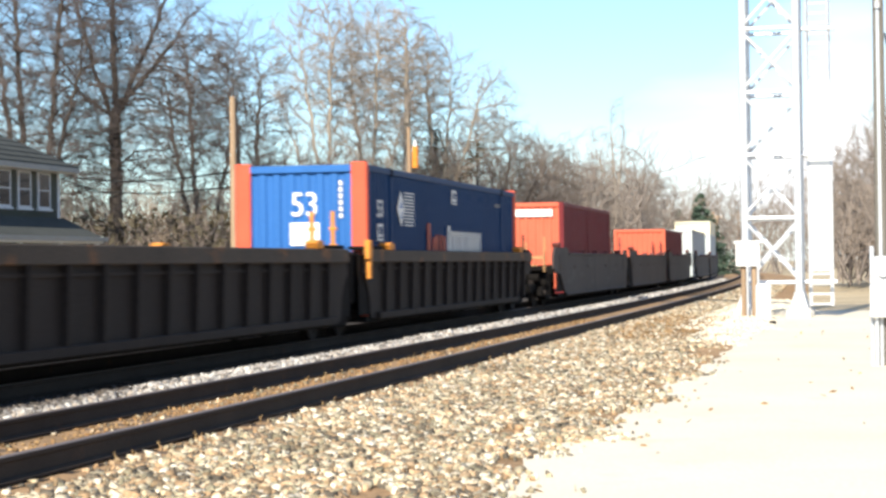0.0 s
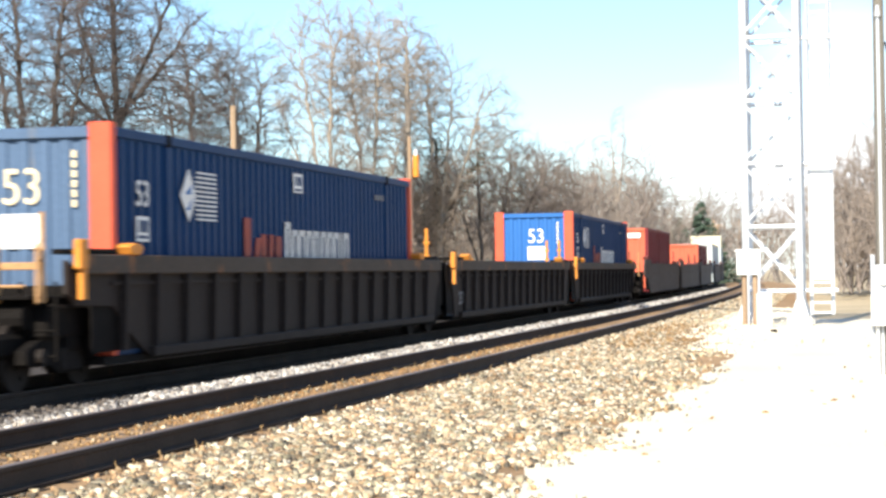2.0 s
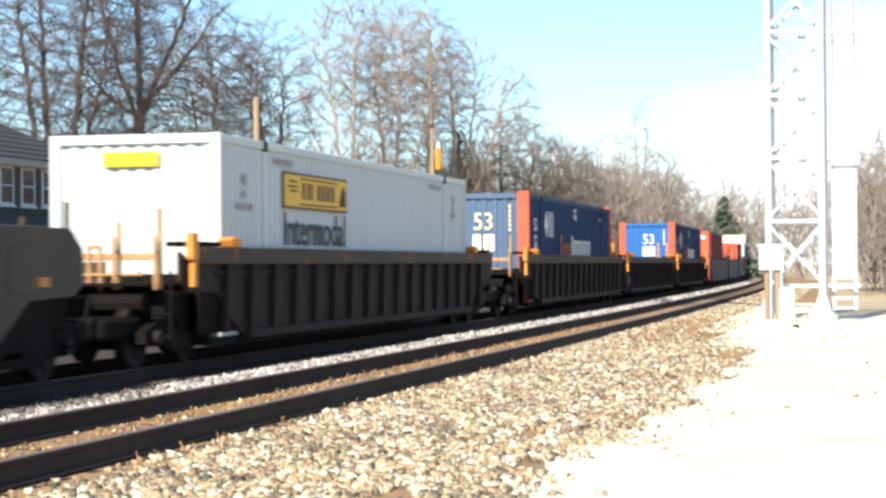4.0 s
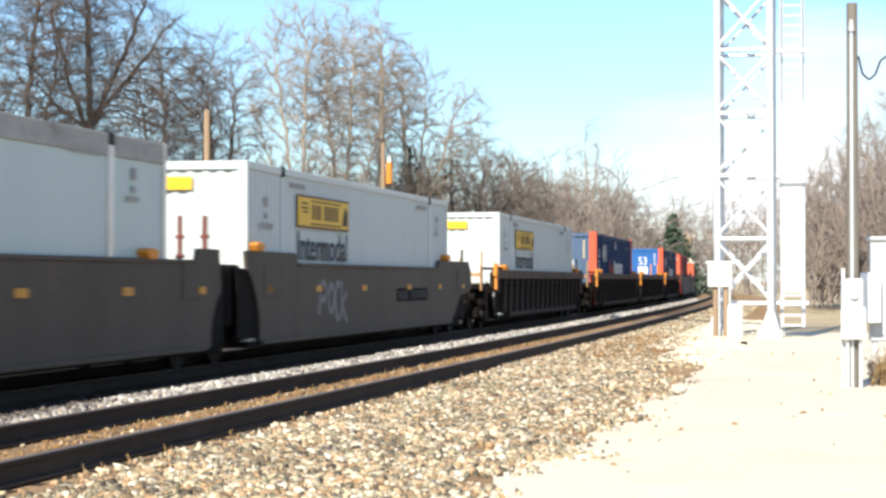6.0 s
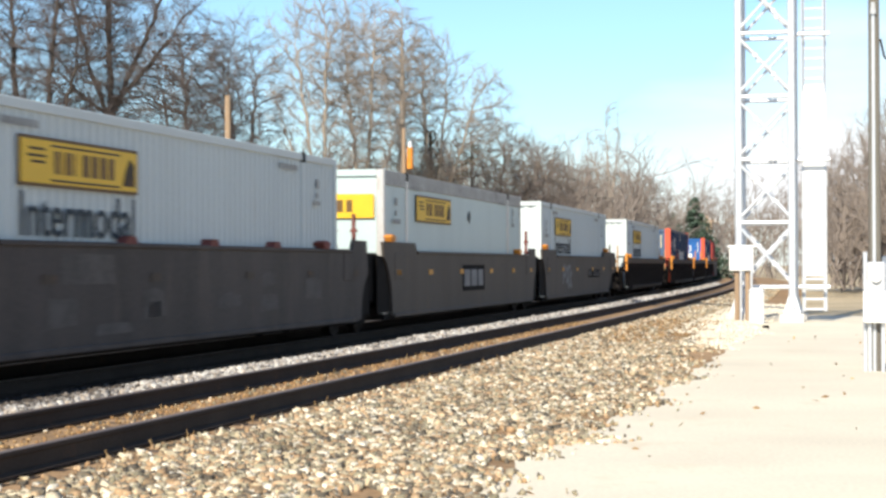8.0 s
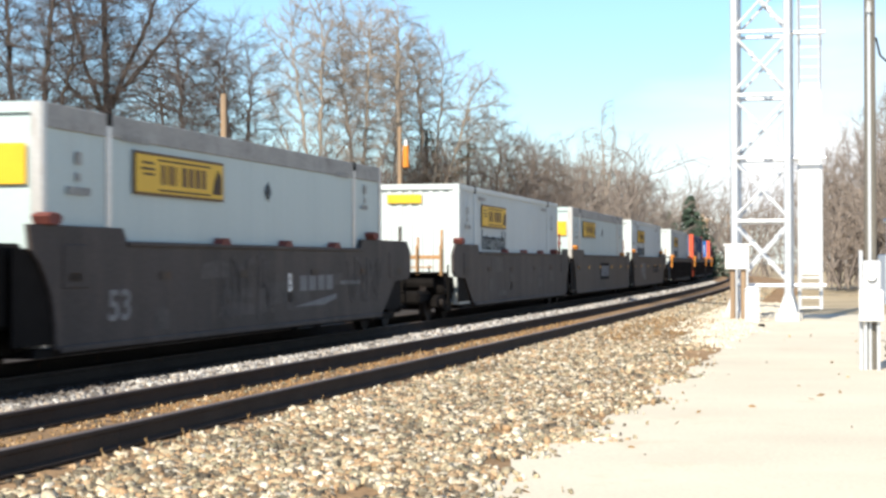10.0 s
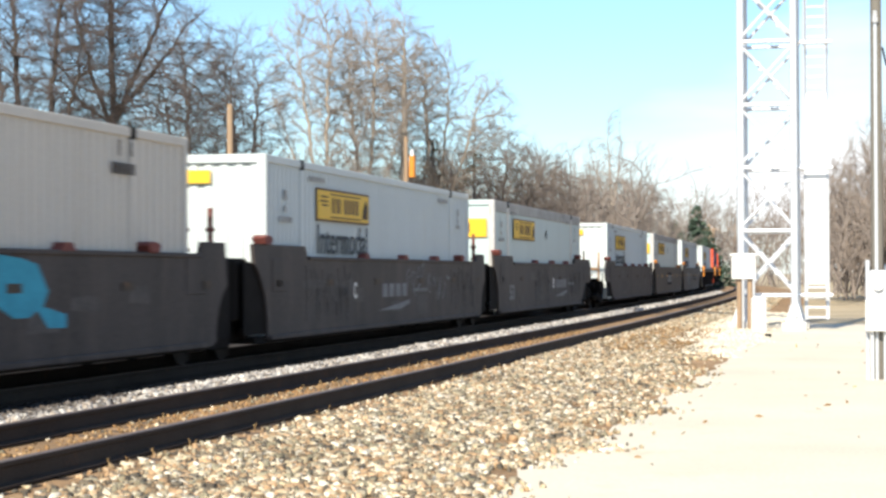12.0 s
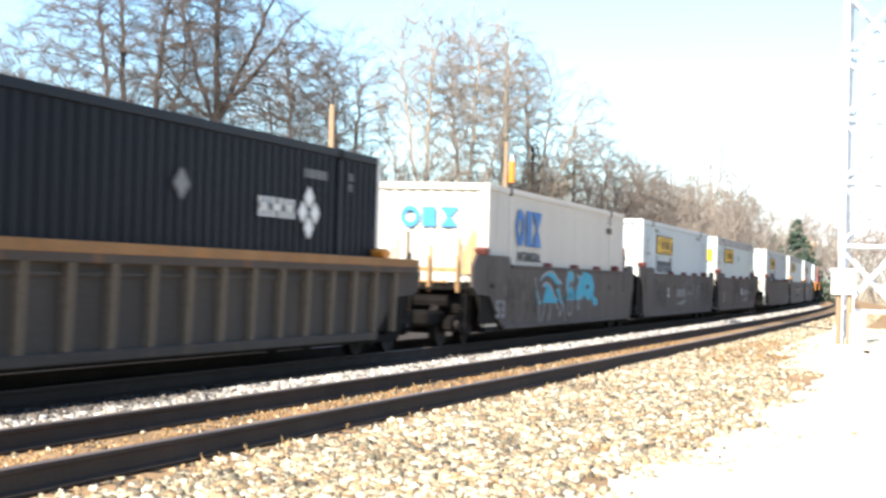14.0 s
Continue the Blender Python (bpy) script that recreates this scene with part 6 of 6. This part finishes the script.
vine = np.column_stack([rng.normal(ivy_at[0], 0.4, 60), rng.normal(ivy_at[1] + 0.4, 0.8, 60), rng.uniform(0, 5.5, 60)])
brush("vine_twigs", vine, 3.6, "brush", "brown vine twigs round the ivy trunk", 36, 0.009, (6, 5))

# ---- build: train ----
GREY, DARK = "grey plate-sided well car carrying a container", "dark grey plate-sided well car with faded graffiti"
CARS = [
    (-85.5, -64.9, "tan", "coupler", "coupler"), (-61.3, -41.9, "dark", "coupler", "joint"), (-41.3, -22.0, "dark", "joint", "joint"), (-21.4, -2.0, "dark", "joint", "coupler"),
    (2.3, 21.8, "dark", "coupler", "joint"), (22.4, 41.7, "grey", "joint", "joint"), (42.3, 61.9, "grey", "joint", "coupler"), (64.8, 85.4, "ribbed", "coupler", "coupler"),
    (89.0, 109.3, "ribbed", "coupler", "joint"), (109.9, 128.7, "ribbed", "joint", "joint"), (129.3, 148.4, "ribbed", "joint", "coupler"),
    (152.3, 172.7, "dark", "coupler", "joint"), (173.3, 191.7, "dark", "joint", "joint"), (192.3, 211.0, "dark", "joint", "coupler"), (214.6, 233.7, "dark", "coupler", "joint"), (234.3, 254.0, "dark", "joint", "coupler"),
]
MOVING, BOGIES = [], []
cars = []
SHIFT = -0.35
for a, b, kind, rear, front in CARS:
    a, b = a + SHIFT, b + SHIFT
    if kind == "tan":
        car, h = ribbed_car(b - a, rear, front, "tanribbed", "rib", "orange_chord", "faded brown ribbed well car with rust-orange top chord", "well cars")
    elif kind == "ribbed":
        empty = 109 < a - SHIFT < 110
        car, h = ribbed_car(b - a, rear, front, "ribbed", "ribbed", "chord", "empty dark ribbed well car" if empty else "dark brown-grey ribbed well car", "well cars")
    else:
        car, h = smooth_car(b - a, rear, front, "smooth" if kind == "grey" else "smooth_dark", GREY if kind == "grey" else DARK, "well cars")
    cars.append((car, h))
    MOVING.append((car, (a + b) / 2, 0.0))
    if rear == "coupler":
        BOGIES.append(a + 0.85)
    BOGIES.append(b - 0.85 if front == "coupler" else b + 0.3)


def side_marks(i, name, outlines, material, label=""):
    car, h = cars[i]
    shapes(name, [[(x - h, z) for x, z in o] for o in outlines], (0, -1.381, 0), SIDE, material, car, label, 0.009 if name == "graffiti_outline" else 0.006)


# painted marks; x from the car's rear end, z over the rail
plate = [rect(8.2, 0.72, 2.75, 0.62)]
side_marks(5, "brand_plate", plate, "under", "dark plate with pale brand shapes")
car, h = cars[5]
shapes("brand_mark", [rect(8.38 - h, 0.83, 0.70, 0.40), rect(9.24 - h, 0.83, 0.70, 0.40), rect(10.1 - h, 0.83, 0.62, 0.40)], (0, -1.388, 0), SIDE, "spray", car)
side_marks(6, "number_plate", [rect(11.0, 0.88, 3.1, 0.28)], "under")
side_marks(6, "number_bars", [rect(11.15 + 0.24 * i + (0.25 if i > 3 else 0), 0.93, 0.16, 0.18) for i in range(11)], "spray")
tag = ring(5.0, 1.13, 0.20, 0.16, 0.13) + stroke([(4.8, 1.3), (4.72, 0.72)], 0.16) + ring(5.55, 1.0, 0.2, 0.24, 0.14) + ring(6.05, 0.95, 0.2, 0.32, 0.15, 60, 300) + stroke([(6.3, 1.32), (6.32, 0.62)], 0.14) + stroke([(6.7, 1.1), (6.35, 0.9), (6.72, 0.55)], 0.14)
side_marks(6, "faded_graffiti", tag, "spray", "faded grey graffiti")
for i, x in ((3, 11.1), (2, 8.5)):
    side_marks(i, "brand_mark", [rect(x + 0.55 * j, 0.88, 0.42, 0.26) for j in range(4)] + [[(x - 0.3, 0.62), (x + 2.3, 0.80), (x + 2.3, 0.72), (x + 1.5, 0.62)]] + [rect(x + 2.6 + 0.2 * j, 0.96, 0.14, 0.07) for j in range(7)], "spray", "grey brand shapes")
for i, letter, x in ((3, "B", 10.45), (2, "C", 6.35)):
    car, h = cars[i]
    text("unit_letter", letter, 0.22, 0.30, (x - h, -1.382, 0.88), SIDE, "paper", car, "white letter")
rg = random.Random(17)
scrawl = []
for j in range(9):
    x, z = 10.6 + 0.5 * j, 1.15 + rg.uniform(-0.15, 0.15)
    scrawl += stroke([(x + rg.uniform(-0.2, 0.3), z + rg.uniform(-0.3, 0.3)) for _ in range(5)], 0.035)
side_marks(2, "scrawl", scrawl, "spray", "thin grey graffiti scrawl")
# bright blue graffiti on the last plate-sided car
spike = [(5.7, 1.38), (5.9, 1.1), (6.15, 0.9), (6.4, 0.78), (6.05, 0.78), (5.85, 1.0)]
fin = [(6.25, 1.3), (6.5, 1.43), (7.0, 1.51), (7.55, 1.54), (7.95, 1.45), (8.3, 1.34), (8.7, 1.26), (8.2, 1.2), (7.75, 1.34), (7.3, 1.42), (6.9, 1.44)]
belly = [(6.5, 1.19), (6.8, 1.27), (7.2, 1.25), (7.55, 1.15), (7.8, 1.0), (8.0, 0.92), (8.4, 0.9), (8.0, 0.8), (6.55, 0.82), (6.8, 1.05), (6.95, 1.16)]
leg = [(7.9, 1.19), (8.4, 1.17), (8.7, 0.87), (8.9, 0.78), (8.6, 0.78), (8.3, 1.0)]
comb = [(10.45, 0.86), (10.5, 1.13), (10.85, 1.33), (10.45, 1.5), (10.85, 1.43), (11.2, 1.46), (11.35, 1.58), (11.8, 1.55), (12.2, 1.52), (12.6, 1.46), (12.9, 1.15), (12.75, 0.97), (13.4, 0.87), (13.4, 0.71), (12.9, 0.72), (12.6, 0.93), (12.4, 0.85), (12.0, 0.85), (11.6, 0.99), (11.2, 0.87)]
loop = ring(9.72, 1.24, 0.32, 0.24, 0.24, 20, 340, 16)
blob = [spike, fin, belly, leg, comb] + loop + [[(9.25, 0.86), (9.4, 1.05), (9.9, 1.0), (10.2, 1.1), (10.35, 0.86)]]
side_marks(1, "blue_graffiti", blob, "cyan", "bright cyan graffiti")
lines = stroke(fin[:7], 0.05) + stroke(belly[:6], 0.05) + stroke(spike[:4], 0.05) + stroke(leg[1:4], 0.045) + stroke([comb[i] for i in (1, 2, 3, 4, 5)], 0.04)
for xa, za, xb, zb in ((6.8, 0.84, 6.45, 0.39), (7.45, 0.79, 7.2, 0.39), (8.05, 0.81, 8.55, 0.48), (8.8, 0.83, 9.2, 0.37), (8.9, 0.79, 8.5, 0.49), (6.1, 0.75, 6.15, 0.4)):
    lines += stroke([(xa, za), ((xa + xb) / 2 + 0.08, (za + zb) / 2), (xb, zb)], 0.045)
lines += ring(9.72, 0.7, 0.27, 0.2, 0.045, 100, 430) + ring(10.82, 0.8, 0.14, 0.17, 0.045) + ring(9.72, 1.25, 0.46, 0.36, 0.045, 10, 250) + ring(9.75, 1.24, 0.14, 0.1, 0.035)
side_marks(1, "graffiti_outline", lines, "palespray", "pale graffiti outlines")
def tagging(x0, x1, z0, z1, seed, w=0.06):
    """Loops and slanting strokes of sprayed paint that run along a side."""
    rt, out, x = random.Random(seed), [], x0
    while x < x1:
        wide, tall = rt.uniform(0.28, 0.5), rt.uniform(0.75, 1.0) * (z1 - z0)
        z = z0 + rt.uniform(0, z1 - z0 - tall)
        if rt.random() < 0.5:
            out += ring(x + wide / 2, z + tall * 0.7, wide * 0.42, tall * 0.28, w, rt.uniform(-60, 20), rt.uniform(230, 330), 10)
            out += stroke([(x + 0.05, z), (x + 0.08, z + tall * 0.5), (x + rt.uniform(-0.05, 0.1), z + tall)], w * 1.3)
        else:
            out += stroke([(x, z + tall), (x + wide * 0.25, z + tall * 0.3), (x + wide * 0.5, z + tall * rt.uniform(0.6, 0.9)), (x + wide * 0.8, z), (x + wide, z + tall * rt.uniform(0.5, 1))], w)
            out += ring(x + wide * 0.6, z + tall * 0.25, wide * 0.3, tall * 0.2, w, 0, 300, 8)
        x += wide + rt.uniform(0.02, 0.15)
    return out


old = tagging(2.9, 6.0, 0.42, 1.52, 5, 0.07)
side_marks(2, "old_graffiti", tagging(3.2, 6.0, 0.5, 1.5, 6, 0.05) + tagging(15.0, 18.0, 0.5, 1.5, 7, 0.05), "scuff", "older faint graffiti")
side_marks(3, "old_graffiti", tagging(7.0, 9.6, 0.45, 1.5, 8, 0.09) + tagging(14.2, 16.6, 0.6, 1.5, 9, 0.07), "scuff", "older faint graffiti")
side_marks(1, "old_graffiti", old, "smooth", "older grey graffiti")
car, h = cars[1]
text("unit_number", "53", 0.85, 0.38, (2.0 - h, -1.382, 0.52), SIDE, "spray", car, "faded grey number")

car, h = cars[9]
text("unit_number", "25T", 0.62, 0.30, (1.2 - h, -1.376, 0.60), SIDE, "spray", car, "pale stencilled number")
car, h = cars[3]
text("unit_number", "53", 0.75, 0.40, (2.7 - h, -1.382, 0.62), SIDE, "spray", car, "faded grey number")
# repainted and scuffed patches on the dark cars
for i in (1, 2, 3, 4, 11):
    car, h = cars[i]
    for j in range(9):
        x, z, w, t = rg.uniform(1.6, 2 * h - 3.6), rg.uniform(0.45, 1.15), rg.uniform(0.4, 1.8), rg.uniform(0.12, 0.4)
        shapes("scuffed_patch", [[(x - h, z), (x - h + w, z + rg.uniform(-0.04, 0.04)), (x - h + w - 0.05, z + t), (x - h + w * 0.5, z + t + rg.uniform(-0.05, 0.08)), (x - h + 0.04, z + t)]], (0, -1.3805, 0), SIDE, "scuff", car, thick=0.003)

white_c, white_p = white_corrugated(), white_plate()
blue_c, blue_d = blue_box("bluegrey"), blue_box("sunlit_end_blue")
copies = lambda ob, n: [ob] + [copy_thing(ob, Matrix()) for _ in range(n)]
stock = {"wc": copies(white_c, 3), "wp": copies(white_p, 1), "b1": [blue_c], "b2": [blue_d], "cream": [cream_box()], "navy": [navy_box()],
         "red": copies(plain_box(6.06, "short red steel container, sides darkened for shade", "red", "sunlit_red", "red"), 1),
         "orange": [plain_box(12.19, "red container, sides darkened for shade, end brightened for sun", "red", "sunlit_red", "sunlit_red", height=2.591)],
         "grey": [plain_box(16.15, "pale grey-white container near the train's front", "white", "white", "white", inset=2.05)],
         "stack": [plain_box(12.19, "white lower container of a double stack", "white", "white", "white"), plain_box(12.19, "pale yellow upper container of a double stack", "paleyellow", "paleyellow", "paleyellow", height=1.0)]}
LOADS = [("navy", -83.65, 16.15, 0), ("cream", -60.1, 16.15, 0), ("wc", -40.4, 16.15, 0), ("wp", -20.85, 16.15, 0), ("wc", 3.12, 16.15, 0), ("wp", 22.77, 16.15, 0), ("wc", 42.6, 16.15, 0), ("wc", 66.3, 16.15, 0),
         ("b1", 90.3, 16.15, 0), ("b2", 129.75, 16.15, 0), ("red", 154.8, 6.06, 0), ("red", 160.94, 6.06, 0), ("orange", 191.4, 12.19, 0), ("grey", 212.6, 16.15, 0), ("stack", 237.5, 12.19, 0), ("stack", 237.5, 12.19, 2.9)]
for ob in stock["red"]:
    part("end_stripe", blk(-3.045, -3.035, -0.95, 0.95, 2.45, 2.68), "paper", ob, "white stripe across the end")
for kind, rear, long, lift in LOADS:
    ob = stock[kind].pop(0)
    MOVING.append((ob, rear + long / 2, BASE + lift))

first = bogie("bogies")
bogies = [first] + [copy_thing(first, Matrix()) for _ in BOGIES[1:]]

# ---- build: track and stones ----
rails_and_ties()
scatter("ballast_stones", [(11, 24, -7.75, -5.1, 330, 0.074), (24, 32, -7.7, -5.0, 210, 0.078), (11, 32, -5.2, -4.72, 60, 0.05), (32, 42, -7.35, -4.72, 190, 0.072), (42, 75, -6.4, -4.72, 70, 0.078), (75, 120, -7.0, -4.75, 20, 0.11), (11, 30, -7.95, -7.7, 110, 0.055), (11, 32, -8.15, -7.85, 22, 0.045), (11, 32, -8.6, -8.0, 2.5, 0.03), (11, 40, -4.45, -3.15, 14, 0.04), (30, 42, -7.6, -7.2, 40, 0.05), (30, 42, -7.9, -7.5, 8, 0.04)], "stone", "mixed tan, grey and white crushed ballast stones", "ballast", 2)
scatter("pale_gravel", [(38, 48, -8.0, -6.9, 70, 0.07), (44, 78, -8.2, -6.1, 60, 0.085)], "lot", "pale dusty gravel where the shoulder meets the lot", "gravel", 8)
scatter("rusty_stones", [(38, 54, -6.9, -5.2, 45, 0.085), (11, 26, -4.45, -3.15, 90, 0.032), (26, 50, -4.45, -3.15, 40, 0.045)], "rust_stone", "rust-brown grit and stones", "ballast", 4)
scatter("clean_stones", [(12, 21, -2.85, -2.2, 190, 0.066), (21, 35, -2.85, -1.95, 220, 0.066), (35, 70, -2.85, -1.75, 100, 0.085), (70, 140, -2.9, -1.55, 25, 0.12)], "white_stone", "clean pale ballast stones between the tracks", "ballast", 3)
# dark stones that stand for shade next to the cars
scatter("shaded_stones", [(12, 21, -2.35, -1.05, 170, 0.064), (21, 35, -2.0, -1.05, 150, 0.062), (35, 60, -1.8, -1.05, 60, 0.08)], "shade_stone", "ballast stones darkened for shade beside the train", "ballast", 5)
tufts = []
for off in (-3.809 - 0.86, -3.809 - 0.64, -3.809 + 0.63, -3.809 + 0.88):
    tx, ty = track(rng.uniform(12, 45, 22), off + rng.normal(0, 0.03, 22))
    tufts.append(np.column_stack([tx, ty, np.full(22, -0.215)]))
brush("weed_tufts", np.concatenate(tufts), 0.07, "straw", "small dry weeds along the rails", 41, 0.003, (3, 2))
r = np.random.default_rng(6)
n = 70
x, y = r.uniform(12, 50, n), r.uniform(-2.5, 3.4, n)
blades("leaf_litter", np.column_stack([x, y, np.full(n, -0.345)]), 0.05, "straw", None, 7, label="scattered dry brown leaves on the lot", kind="stuff")["category"] = "leaves"


# ---- the train runs ----
def run(t):
    return 13.716 * (t - 7) + 0.0197 * (t - 7) ** 2


def ride(s, half, z):
    (ax, ay), (bx, by) = track(s - half), track(s + half)
    return pose(float(ax + bx) / 2, float(ay + by) / 2, z, 0, 0, math.degrees(math.atan2(by - ay, bx - ax)))


def motions():
    half_seconds = [k / 2 for k in range(29)]
    for ob, middle, z in MOVING:
        walk(ob, [(t, ride(middle + run(t), 7.0, z)) for t in half_seconds])
    for ob, middle in zip(bogies, BOGIES):
        walk(ob, [(t, ride(middle + run(t), 0.9, 0.0)) for t in half_seconds])
        for axle in [c for c in ob.children if c.name.startswith("wheelset")]:
            x = axle.matrix_basis.translation.x
            walk(axle, [(k / 30, pose(x, 0, 0.42, 0, math.degrees(run(k / 30) / 0.42) % 360, 0)) for k in range(421)])


motions()
